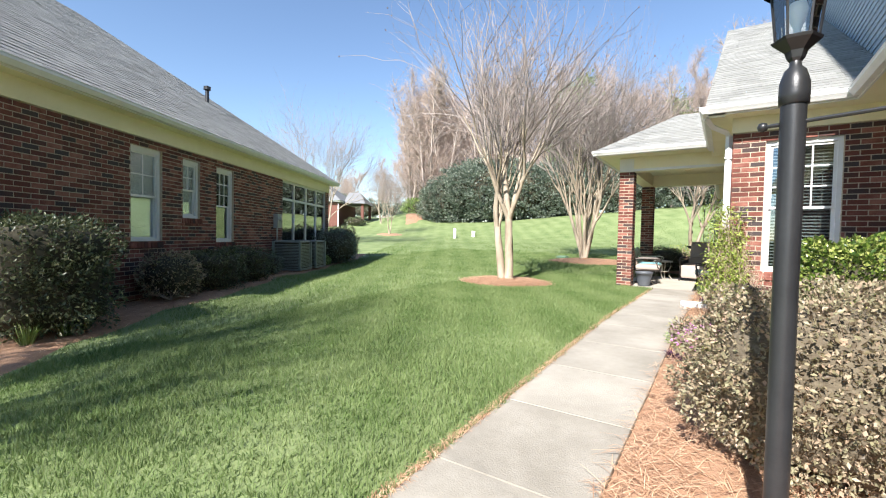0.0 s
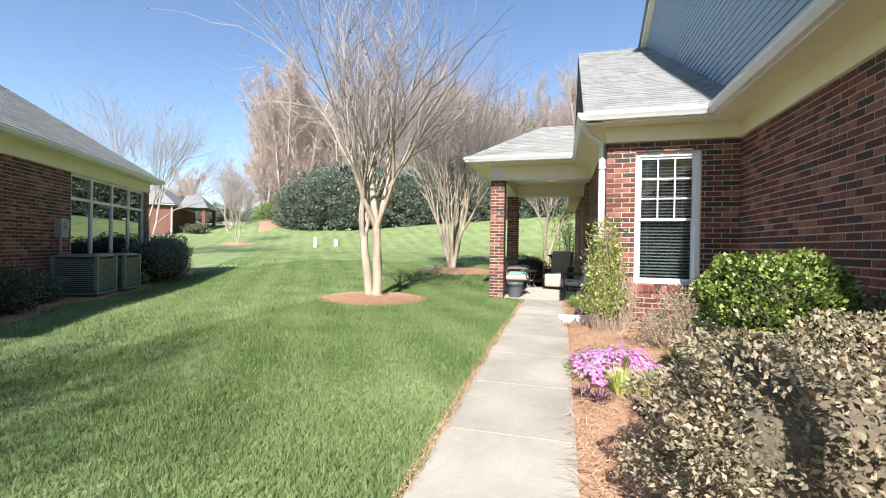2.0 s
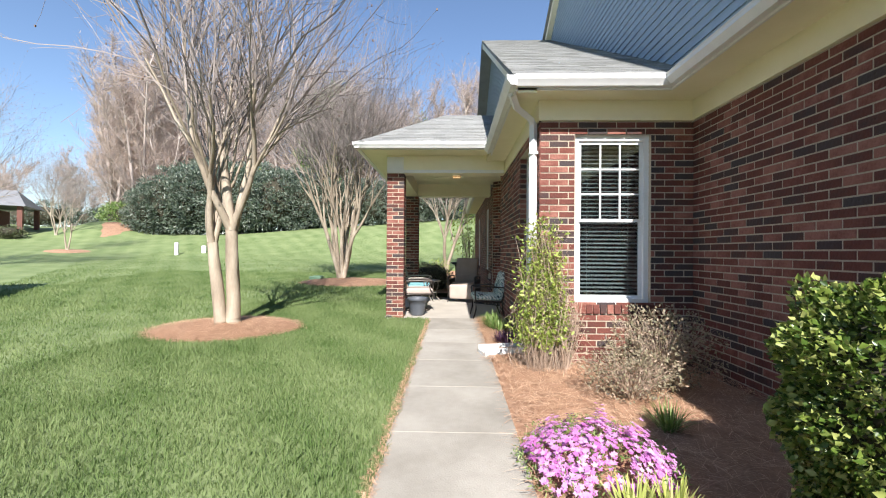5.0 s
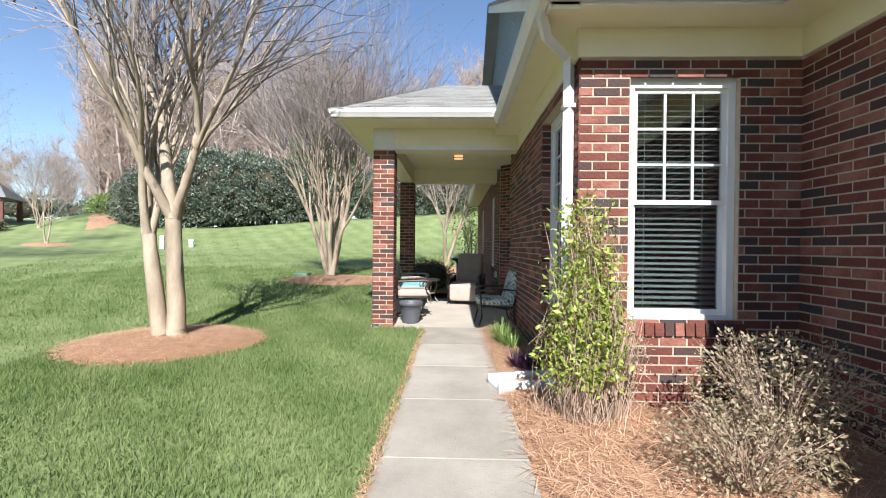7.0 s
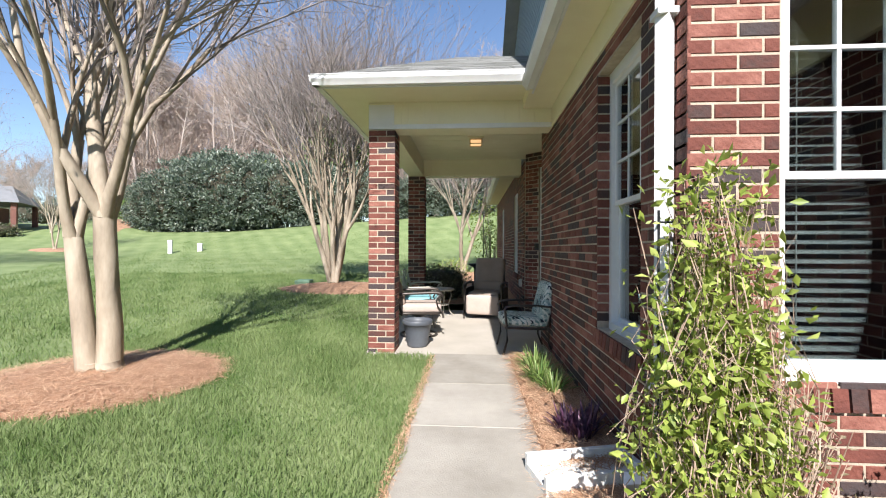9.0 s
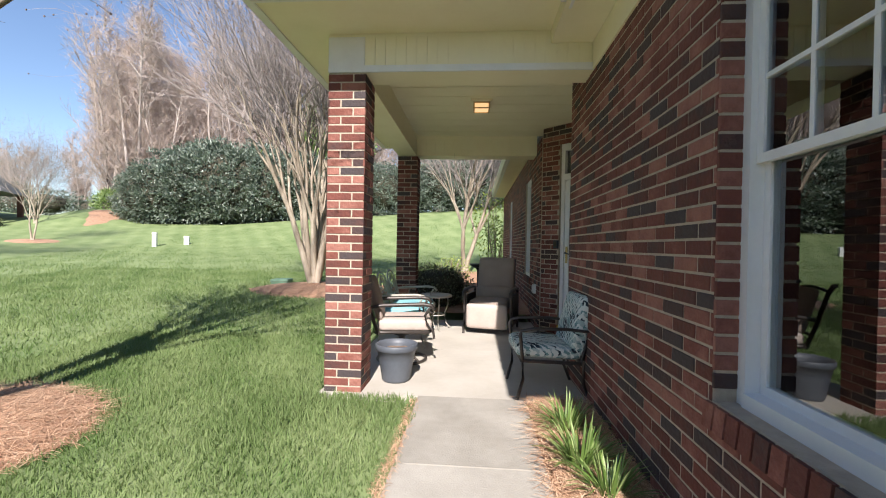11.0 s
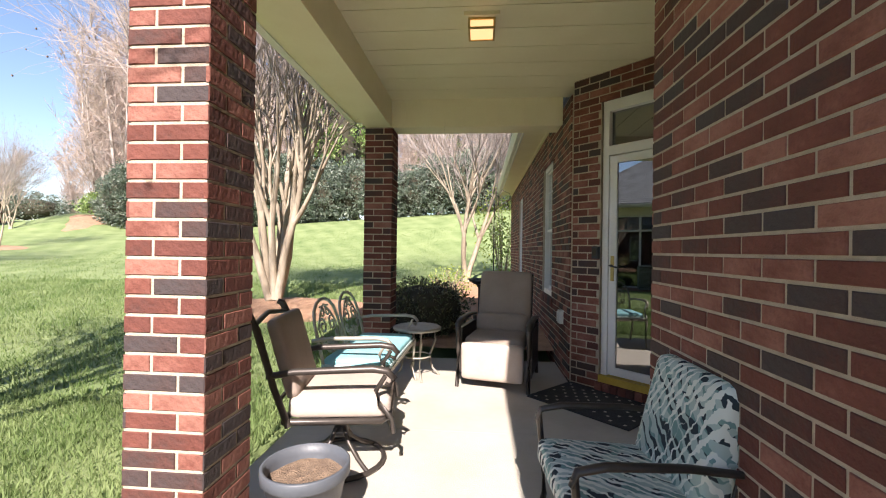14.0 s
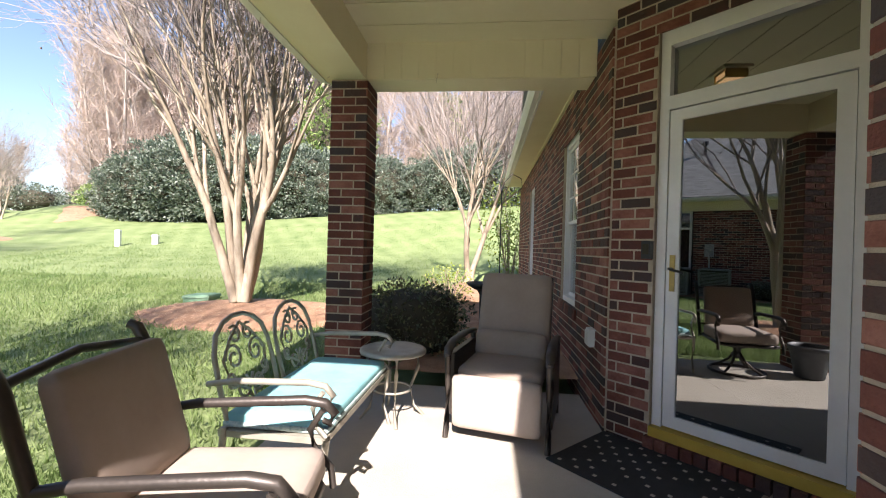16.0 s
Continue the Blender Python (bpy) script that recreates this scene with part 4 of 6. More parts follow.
crape_myrtle((-6.8, -6.0, ground_z(-6.8, -6.0)), 3, 8.0, 14, lean=0.18, girth=0.09, dense=0.8, label="bare crape myrtle that shades the near lawn")


def twig_mesh(name, p, d, length, width, rng, material):
    """Thin tapering twigs from p along d, each a slim blade."""
    n = len(p)
    side = np.cross(d, rng.normal(size=(n, 3)))
    side /= np.linalg.norm(side, axis=1)[:, None]
    w = side * width
    tip = p + d * length[:, None] + np.array([0, 0, 0.08]) * length[:, None]
    v = np.stack([p - w, p + w, tip], 1).reshape(-1, 3)
    f = np.arange(n * 3).reshape(-1, 3)
    me = bpy.data.meshes.new(name)
    me.vertices.add(len(v))
    me.vertices.foreach_set("co", v.ravel())
    me.loops.add(f.size)
    me.loops.foreach_set("vertex_index", f.ravel())
    me.polygons.add(len(f))
    me.polygons.foreach_set("loop_start", np.arange(0, f.size, 3))
    me.materials.append(material)
    me.update(calc_edges=True)
    me.validate()
    return me


def bare_tree(name, label, seed, height, stems=3, twigs=6200):
    """A leafless wood tree: upright stems, rising boughs and a haze of fine budding twigs."""
    ob = thing(name, label, "tree", (0, 0, 0), group="woodland trees")
    r, rg = random.Random(seed), np.random.default_rng(seed)
    bough, at, way = Geo(), [], []
    for k in range(stems):
        a = 6.283 * k / stems + r.uniform(-0.4, 0.4)
        lean = Vector((math.cos(a), math.sin(a), 0)) * r.uniform(0.05, 0.14)
        top = height * r.uniform(0.8, 1.0)
        pts = [lean * (top * t) * (0.5 + t) + Vector((r.gauss(0, 0.12), r.gauss(0, 0.12), top * t - 0.4)) for t in (0, 0.2, 0.4, 0.6, 0.8, 1.0)]
        pts[0] = lean * 2 + Vector((0, 0, -0.4))
        part("trunk", Geo().tube(pts, [0.19, 0.16, 0.125, 0.09, 0.055, 0.015], 6), far_bark, ob, smooth=True)
        for j in range(34):
            t = r.uniform(0.16, 0.97)
            i = min(int(t * 5), 4)
            base = pts[i].lerp(pts[i + 1], t * 5 - i)
            b, out = r.uniform(0, 6.283), r.uniform(0.55, 1.25)
            L = height * r.uniform(0.16, 0.30) * (1.12 - 0.65 * t)
            d = Vector((math.cos(b) * out, math.sin(b) * out, 1.0)).normalized()
            line = [base]
            for q in range(4):
                d = (d + Vector((r.gauss(0, 0.10), r.gauss(0, 0.10), 0.10 + r.gauss(0, 0.06)))).normalized()
                line.append(line[-1] + d * (L / 4))
            bough.tube(line, [0.045, 0.036, 0.027, 0.018, 0.008], 4, cap=False)
            for c in range(twigs // (34 * stems)):
                u = r.uniform(0.12, 1.0) * 4
                m = min(int(u), 3)
                at.append(line[m].lerp(line[m + 1], u - m))
                way.append((line[m + 1] - line[m]).normalized())
    part("bough", bough, far_bark, ob, kind="stuff")
    p, d = np.array(at), np.array(way) + rg.normal(size=(len(at), 3)) * 0.75
    d /= np.linalg.norm(d, axis=1)[:, None]
    L = rg.uniform(0.5, 1.5, len(p))
    first = twig_mesh("crown", p, d, L, 0.014, rg, far_twig)
    part("crown", first, far_twig, ob, kind="stuff")
    k = rg.integers(0, len(p), twigs)
    p2 = p[k] + d[k] * (L[k] * rg.uniform(0.25, 0.9, twigs))[:, None]
    d2 = d[k] + rg.normal(size=(twigs, 3)) * 0.6
    d2 /= np.linalg.norm(d2, axis=1)[:, None]
    part("crown", twig_mesh("crown", p2, d2, rg.uniform(0.3, 0.8, twigs), 0.013, rg, far_twig), far_twig, ob, kind="stuff")
    return ob


protos = [bare_tree("bare_tree", "tall leafless tree with pinkish tan budding twigs", s, 19, st) for s, st in ((1, 4), (2, 3), (3, 5))]
rng = random.Random(21)
spots = [(-28.5, 42.5), (-25.5, 44.5), (-22.5, 43), (-33.8, 42.5), (-31.8, 44), (-36.2, 45.5), (-34.5, 48), (-30.5, 41.5), (-38, 50), (-31, 46.5), (-28, 48.5), (-25, 49.5), (-22, 48), (-19, 46.5), (-16, 48.5), (-13, 49.5), (-10, 47), (-7, 49), (-4, 46.5), (-1, 49), (2, 47), (5.5, 48.5), (9, 47.5),
         (-33.5, 51), (-30.5, 53.5), (-27, 54.5), (-23.5, 54), (-20, 53), (-17, 54.5), (-14, 54), (-11, 53.5), (-7.5, 54.5), (-3, 54), (1, 54.5), (5, 54), (12, 52), (-37, 57), (-33, 58.5), (-28, 60), (-20, 59.5), (-10, 59.5), (0, 60), (8, 59)]
for k, (x, y) in enumerate(spots):
    s = rng.uniform(0.82, 1.05) * (0.86 if x > -12 else 1.0)
    m = pose(x, y, ground_z(x, min(y, 60)) - 0.3, 0, 0, rng.uniform(0, 360)) @ Matrix.Scale(s, 4)
    o = protos[k] if k < 3 else copy_thing(protos[k % 3], m)
    o.matrix_world = m
# low far wood on the other side of the lawn
low = [(-46, 60), (-50, 56), (-43, 62), (-54, 60), (-58, 55), (-40, 60), (-62, 58), (-48, 64), (-56, 66), (-66, 60), (-52, 50), (-70, 66)]
for k, (x, y) in enumerate(low):
    m = pose(x, y, ground_z(x, min(y, 60)) - 0.3, 0, 0, rng.uniform(0, 360)) @ Matrix.Scale(rng.uniform(0.42, 0.6), 4)
    copy_thing(protos[k % 3], m).matrix_world = m

def clumped_bush(name, label, at, size, clumps, per, leaf, material, seed, shape=2.2, group="", radius=0.40, inner=None, category="shrub"):
    """A large evergreen: clumps of leaves on an uneven core, painted dark as shade in the gaps; size: half widths and
    full height.
    """
    sx, sy, h = size
    ob = thing(name, label, category, at, group=group)
    c, out, rg = leaf_points(clumps, shape, seed, 0.30)
    keep = c[:, 2] > -0.93
    c, out = c[keep], out[keep]
    c = c * np.array([sx, sy, h / 2]) + np.array([0, 0, h / 2])
    k = np.repeat(np.arange(len(c)), per)
    ball = rg.normal(size=(len(k), 3))
    ball /= np.linalg.norm(ball, axis=1)[:, None]
    size_of = rg.uniform(0.45, 1.6, len(c))[k] * radius
    p = c[k] + ball * (size_of * rg.random(len(k)) ** 0.4)[:, None] * np.array([1, 1, 0.6])
    p[:, 2] = np.maximum(p[:, 2], 0.05)
    d = ball * 0.7 + out[k] * 0.6 + np.array([0, 0, 0.35])
    d /= np.linalg.norm(d, axis=1)[:, None]
    part("leaves", leaf_mesh("leaves", p, d, leaf, rg, material, 0.5, spread=0.35), material, ob, kind="stuff")
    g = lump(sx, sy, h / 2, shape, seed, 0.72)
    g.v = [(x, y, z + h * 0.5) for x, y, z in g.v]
    part("shade_core", g, inner or inner_dark, ob, smooth=True)
    return ob


holly = [clumped_bush("holly_bush", "large dense dark green evergreen holly bush", (0, 0, 0), (2.6, 2.2, 5.6), 420, 26, 0.20, leaf_dark, s, group="evergreen screen") for s in (3, 4, 5)]
rows = [(-27.0, 37.6, 0.72), (-25.2, 38.0, 1.0), (-23.0, 38.4, 1.12), (-20.6, 38.2, 1.16), (-18.2, 38.6, 1.1), (-15.8, 38.3, 1.02), (-13.5, 38.7, 0.92)]
rows += [(-11.6 + 2.1 * k, 38.6 + 0.4 * math.sin(k * 2.3), 0.74 + 0.09 * math.sin(k * 1.7)) for k in range(11)]
rows += [(-24.0, 41.5, 1.25), (-19.5, 41.8, 1.2), (-15.0, 42.0, 1.12)]
for k, (x, y, sc) in enumerate(rows):
    m = pose(x, y, ground_z(x, y) - 0.25, 0, 0, rng.uniform(0, 360)) @ Matrix.Scale(sc, 4)
    o = holly[k] if k < 3 else copy_thing(holly[k % 3], m)
    o.matrix_world = m
clumped_bush("evergreen_shrub", "yellow green shrub rising behind the hollies", (-18.6, 41.0, ground_z(-18.6, 41) + 2.4), (2.0, 1.6, 3.6), 150, 24, 0.2, leaf_fresh, 18)
clumped_bush("evergreen_tree", "tall olive green pine behind the hollies", (-13.2, 44.5, ground_z(-13.2, 44.5)), (3.0, 3.0, 14.5), 330, 26, 0.30, leaf_grass, 8, 1.8, radius=0.6, category="tree")
clumped_bush("evergreen_tree", "tall olive green pine in the wood", (-4.5, 51, ground_z(-4.5, 51)), (2.6, 2.6, 13.0), 260, 26, 0.30, leaf_grass, 28, 1.8, radius=0.6, category="tree")
for x, y, sz, material, seed in ((-32.8, 42.5, (1.9, 1.5, 2.9), leaf_grass, 9), (-36.5, 47, (3.0, 1.8, 2.8), leaf_dark, 10), (-35.0, 50, (1.6, 1.5, 5.0), leaf_yellow, 13), (-42, 51, (4.0, 1.8, 2.6), leaf_dark, 14),
                                 (-49, 50, (4.5, 2.0, 3.0), leaf_dark, 15), (-44, 58, (3.0, 2.5, 7.5), leaf_dark, 16), (-56, 52, (4.5, 2.0, 4.4), leaf_dark, 17)):
    clumped_bush("evergreen_shrub", "evergreen shrub at the edge of the wood", (x, y, ground_z(x, min(y, 60)) - 0.1), sz, 200, 20, 0.2, material, seed)

# bare soil on the shoulder of the bank
g = Geo()
for j in range(9):
    for i in range(24):
        a, q = 6.283 * i / 24, j / 8 * (1 + 0.22 * math.sin(a * 3) + 0.12 * math.sin(a * 7 + 1))
        x, y = -28.3 + 1.0 * q * math.cos(a) - 0.5 * q * math.sin(a), 36.0 + 1.9 * q * math.sin(a)
        g.v.append((x, y, ground_z(x, y) + 0.05 - 0.045 * (j / 8)))
g.f = [(j * 24 + i, j * 24 + (i + 1) % 24, (j + 1) * 24 + (i + 1) % 24, (j + 1) * 24 + i) for j in range(8) for i in range(24)]
fixed("bare_soil", g, straw_ground, "bare orange-brown soil on the bank", "soil", smooth=True)

# planting by the path
shrub("variegated_shrub", "clipped glossy green and yellow evergreen shrub by the wall", (1.25, 3.30, 0.17), (0.43, 0.38, 0.93), 21000, 0.031, leaf_gloss, 3.2, 2, 0.24, 0.78, 10, 0.72, spread=0.6)
# The same shrub's shaded end, its shade put into darker leaves.
shrub("green_shrub", "shaded end of the clipped evergreen shrub, in darker leaves", (1.78, 3.1, ground_z(1, 3.1)), (0.26, 0.42, 0.95), 1800, 0.05, leaf_hedge, 3.0, 5, 0.28, 0.74, 4, 0.5)
shrub("winter_shrub", "low bronze and grey-green semi-evergreen shrub by the path", (1.10, 1.80, ground_z(1, 1.8) - 0.02), (0.86, 0.58, 0.99), 38000, 0.027, leaf_brown, 3.2, 4, 0.26, 0.84, 110, 0.55, inner=inner_brown)
shrub("azalea_bush", "sparse brown azalea bush with small grey leaves", (1.42, 5.72, 0), (0.48, 0.44, 0.72), 4200, 0.028, leaf_brown, 2.2, 7, 0.7, 0, 150, 0.5)
shrub("azalea_bush", "low sparse brown azalea with bare twigs", (1.0, 5.35, 0), (0.42, 0.36, 0.40), 2200, 0.026, leaf_brown, 2.1, 17, 0.7, 0, 110, 0.5)


def flower_mound(at):
    ob = thing("creeping_phlox", "mound of pink creeping phlox in bloom beside the path", "flowers", at)
    p, d, rng = leaf_points(5000, 2.2, 5, 0.3)
    keep = p[:, 2] > -0.1
    p, d = p[keep] * np.array([0.44, 0.50, 0.20]) + np.array([0, 0, 0.02]), d[keep]
    part("foliage", leaf_mesh("foliage", p, d, 0.03, rng, leaf_grass, 0.25), leaf_grass, ob, kind="stuff")
    p, d, rng = leaf_points(4200, 2.0, 9, 0.12)
    bumps = np.array([0.5 + noise.noise((float(x) * 2.6, float(y) * 2.6, 4.0)) for x, y in p[:, :2]])
    keep = (p[:, 2] > 0.02) & (bumps > 0.10 + 0.25 * (p[:, 0] > 0.45) + 0.25 * (p[:, 1] < -0.55))
    p, d, bumps = p[keep], d[keep], bumps[keep]
    p = p * np.array([0.41, 0.47, 0.19]) + np.array([0, 0, 0.02])
    p[:, 2] += 0.13 * np.maximum(bumps - 0.45, 0) + rng.random(len(p)) ** 4 * 0.06
    vs, fs = [], []
    for c, n in zip(p, d):
        n = (Vector(n) + Vector((0, -0.2, 0.7))).normalized()
        a = n.orthogonal().normalized()
        b = n.cross(a)
        c = Vector(c)
        k = len(vs)
        vs.append(c)
        for i in range(10):
            w, r = 0.628 * i, 0.019 if i % 2 else 0.010
            vs.append(c + (a * math.cos(w) + b * math.sin(w)) * r + n * 0.003 * (i % 2))
        fs += [(k, k + 1 + i, k + 1 + (i + 1) % 10) for i in range(10)]
    part("bloom", Geo().add(vs, fs), petal, ob, kind="stuff")
    return ob


flower_mound((0.33, 4.2, ground_z(0, 4.1)))
tuft("daylily_clump", "fresh yellow-green daylily shoots", (0.32, 3.66, -0.06), 150, 0.31, leaf_yellow, 0.014, 1, 0.55)
tuft("daylily_clump", "fresh yellow-green daylily shoots", (0.52, 3.72, -0.06), 130, 0.29, leaf_yellow, 0.014, 2, 0.55)
tuft("daylily_clump", "fresh yellow-green daylily shoots", (0.80, 3.42, -0.06), 110, 0.25, leaf_yellow, 0.013, 3, 0.5)
for k, (x, y) in enumerate(((0.02, 3.55), (0.14, 3.48), (0.46, 3.32), (0.58, 3.36))):
    tuft("purple_foliage_plant", "low tuft of dark purple strap leaves", (x, y, -0.07), 60, 0.15, leaf_purple, 0.016, 20 + k, 1.0)
tuft("green_clump", "dark green grassy clump in the straw", (1.02, 4.75, -0.03), 150, 0.26, leaf_grass, 0.009, 5, 0.8)
tuft("liriope_clump", "pale green strap-leaved clump by the path", (0.12, 8.62, 0.0), 160, 0.34, leaf_grass, 0.012, 6, 0.95)
tuft("liriope_clump", "pale green strap-leaved clump by the path", (0.20, 8.35, 0.0), 90, 0.3, leaf_grass, 0.012, 7, 0.95)
tuft("liriope_clump", "pale green strap-leaved clump by the path", (0.15, 9.12, 0.0), 130, 0.32, leaf_grass, 0.012, 8, 0.95)
for k, (x, y) in enumerate(((0.22, 7.45), (0.30, 7.6), (0.15, 7.55))):
    tuft("purple_foliage_plant", "spiky tuft of dark purple leaves", (x, y, 0.0), 55, 0.24, leaf_purple, 0.02, 40 + k, 0.7)


def climbing_plant(at):
    """A vine on a thin dark trellis, with a tangle of dry stems."""
    ob = thing("climbing_vine", "fresh green climbing vine with tangled dry stems against brick", "climber", at)
    g = Geo()
    for x in (-0.16, 0.0, 0.16):
        g.tube([(x, 0.1, 0), (x, 0.1, 1.45 if x else 1.6)], 0.006, 6)
    for z in (0.35, 0.7, 1.05, 1.4):
        g.tube([(-0.18, 0.1, z), (0.18, 0.1, z)], 0.005, 6)
    part("trellis", g, black_metal, ob)
    r, g = random.Random(5), Geo()
    lp_, ld_ = [], []
    for k in range(460):
        a = r.uniform(0, 6.28)
        x, y = r.gauss(0.03, 0.15), r.gauss(0.0, 0.09)
        top = r.uniform(0.35, 1.1) if k % 3 else r.uniform(0.9, 1.62)
        pts = [Vector((x * 0.9, y, 0))]
        for i in range(1, 6):
            t = i / 5
            pts.append(Vector((x * (1 - 0.25 * t) + r.gauss(0, 0.05), y * (1 - 0.3 * t) + 0.03 * t + r.gauss(0, 0.04), top * t)))
        if k % 4 == 0:
            pts += [pts[-1] + Vector((r.gauss(0, 0.15), -abs(r.gauss(0, 0.10)), -r.uniform(0.05, 0.35)))]
        g.tube(pts, [0.0024] * (len(pts) - 1) + [0.0008], 3, cap=False)
        for p in pts[2:]:
            if p.z > 0.28 and p.x < 0.18 + 0.1 * r.random():
                lp_ += [tuple(p + Vector((r.gauss(0, 0.04), r.gauss(0, 0.04), r.gauss(0, 0.04)))) for _ in range(4)]
    part("stem_tangle", g, stem_mat, ob, kind="stuff")
    p = np.array(lp_)
    rg = np.random.default_rng(3)
    d = rg.normal(size=p.shape) * 0.6 + np.array([-0.1, -0.7, 0.1])
    d /= np.linalg.norm(d, axis=1)[:, None]
    part("leaves", leaf_mesh("leaves", p, d, 0.047, rg, leaf_fresh, 0.5), leaf_fresh, ob, kind="stuff")
    return ob


climbing_plant((0.42, 6.28, 0))
vine2 = shrub("dry_vine", "tangle of dry brown vine stems against the brick", (0.68, 6.27, 0), (0.24, 0.17, 0.80), 420, 0.03, leaf_brown, 2.0, 12, 0.8, 0, 120, 0.5)
shrub("boxwood_bush", "clipped dark boxwood bush behind the porch pillar", (-1.25, 14.35, -0.02), (0.62, 0.55, 0.88), 4200, 0.045, leaf_hedge, 2.8, 31, 0.25, 0.84, 6, 0.5)
shrub("spring_shrub", "small yellow-green leafing shrub in the straw bed", (-1.1, 17.5, 0.2), (0.5, 0.5, 0.75), 900, 0.05, leaf_fresh, 2.1, 33, 0.7, 0, 40, 0.5)
shrub("spring_tree", "small tree with fresh yellow-green leaves", (0.3, 22.5, 0.4), (0.9, 0.9, 3.2), 1500, 0.10, leaf_fresh, 2.0, 34, 0.8, 0, 30, 0.5)


# ---- the neighbouring house ----
LM = Matrix((LU, -LN, Vector((0, 0, 1)))).transposed().to_4x4()
LM.translation = LO
house2 = thing("house", "neighbouring dark brick house with a grey hip roof", "house")
LE, RIDN, RIDZ, RU = 2.3, -5.4, 7.2, 4.45
l_holes = [(LE, LE + 0.74, 0.9, 2.6), (LE + 1.31, LE + 1.85, 1.38, 2.58), (LE + 2.44, LE + 3.14, 0.87, 2.59)]
brick_wall("wall", house2, lp(-LE, 0, -0.5), LU, LN, 5.8 + LE, -0.5, 2.75, 0.2, l_holes, None)
brick_wall("wall", house2, lp(5.8, -0.55, -0.5), -LN, LU, 4.0, -0.5, 2.75, 0.2)
brick_wall("wall", house2, lp(9.65, 0.0, -0.5), LU, LN, 0.3, -0.5, 2.75, 0.25)
brick_wall("wall", house2, lp(-LE, -11, -0.5), LN, -LU, 11, -0.5, 2.75, 0.2)
part("gable", Geo().prism([lp(-LE, -11, 2.75), lp(-LE, 0, 2.75), lp(-LE, RIDN, RIDZ - 0.2)], LU * 0.15), siding_mat, house2)
sash_window(house2, lp(0.0, 0)[:2], LU, LN, 0.74, 0.9, 2.6, grid=(2, 2), shade=True)
sash_window(house2, lp(1.31, 0)[:2], LU, LN, 0.54, 1.38, 2.58, grid=(2, 2), shade=True)
sash_window(house2, lp(2.44, 0)[:2], LU, LN, 0.70, 0.87, 2.59, blinds=False)
boxes = lambda name, rows, material, parent, m=None: [part(name, Geo().box(*r, m), material, parent) for r in rows]
boxes("frieze", [(-LE, 9.95, -0.03, 0.1, 2.755, NS)], vinyl, house2, LM)
boxes("soffit", [(-LE - 0.2, 10.1, -0.28, 0.2, NS, NS + 0.02)], vinyl, house2, LM)
boxes("fascia", [(-LE - 0.2, 10.15, -0.30, -0.28, NS - 0.01, NG)], white, house2, LM)
gutter(house2, lp(-LE - 0.2, 0.302, NG), lp(10.15, 0.302, NG), LN)
shingle_roof(house2, lp(-LE - 0.3, 0.34, NG + 0.02), lp(10.2, 0.34, NG + 0.02), lp(RU, RIDN, RIDZ), lp(-LE - 0.3, RIDN, RIDZ), 46, 0.33)
shingle_roof(house2, lp(10.2, 0.34, NG + 0.02), lp(10.2, -11.2, NG + 0.02), lp(RU, RIDN - 0.01, RIDZ), lp(RU, RIDN, RIDZ), 30, 0.4)
shingle_roof(house2, lp(10.2, -11.2, NG + 0.02), lp(-LE - 0.3, -11.2, NG + 0.02), lp(-LE - 0.3, RIDN, RIDZ), lp(RU, RIDN, RIDZ), 20, 0.5)
vent = thing("roof_vent", "dark metal flue pipe with cap on the roof", "vent pipe", lp(5.69, -2.36, 4.9))
part("pipe", Geo().lathe([(0.07, -0.1), (0.055, 0.0), (0.055, 0.55)], (0, 0, 0), 12), black_metal, vent, smooth=True)
part("cap", Geo().lathe([(0.0, 0.52), (0.10, 0.54), (0.10, 0.64), (0.0, 0.68)], (0, 0, 0), 12), black_metal, vent)
# glazed sun porch
sp_glass = glass("porch_glass", (0.10, 0.12, 0.12), see=0.22)
frame_x = [5.85, 6.75, 7.75, 8.7, 9.62]
boxes("porch_post", [(x, x + 0.07, 0.05, 0.13, -0.1, 2.76) for x in frame_x], white, house2, LM)
boxes("porch_rail", [(a + 0.07, b, 0.06, 0.12, z, z + 0.07) for a, b in zip(frame_x, frame_x[1:]) for z in (0.0, 2.14, 2.69)], white, house2, LM)
for a, b in zip(frame_x, frame_x[1:]):
    for lo, hi in ((0.07, 2.14), (2.21, 2.69)):
        part("pane", Geo().box(a + 0.07, b, 0.085, 0.092, lo, hi, LM), sp_glass, house2)
boxes("porch_back", [(5.8, 9.9, 2.6, 2.7, -0.2, 3.0), (5.8, 9.9, 0.1, 2.7, -0.1, 0.02), (9.7, 9.8, 0.3, 2.7, -0.1, 3.0)], unlit_room, house2, LM)

metal_grey = mat("grey_metal", (0.30, 0.31, 0.31), (0.42, 0.43, 0.43), 8, 0.5, 0.3, bump=0.1)
ac_mat = mat("ac_metal", (0.16, 0.18, 0.17), (0.25, 0.28, 0.26), 8, 0.55, 0.2, bump=0.1)


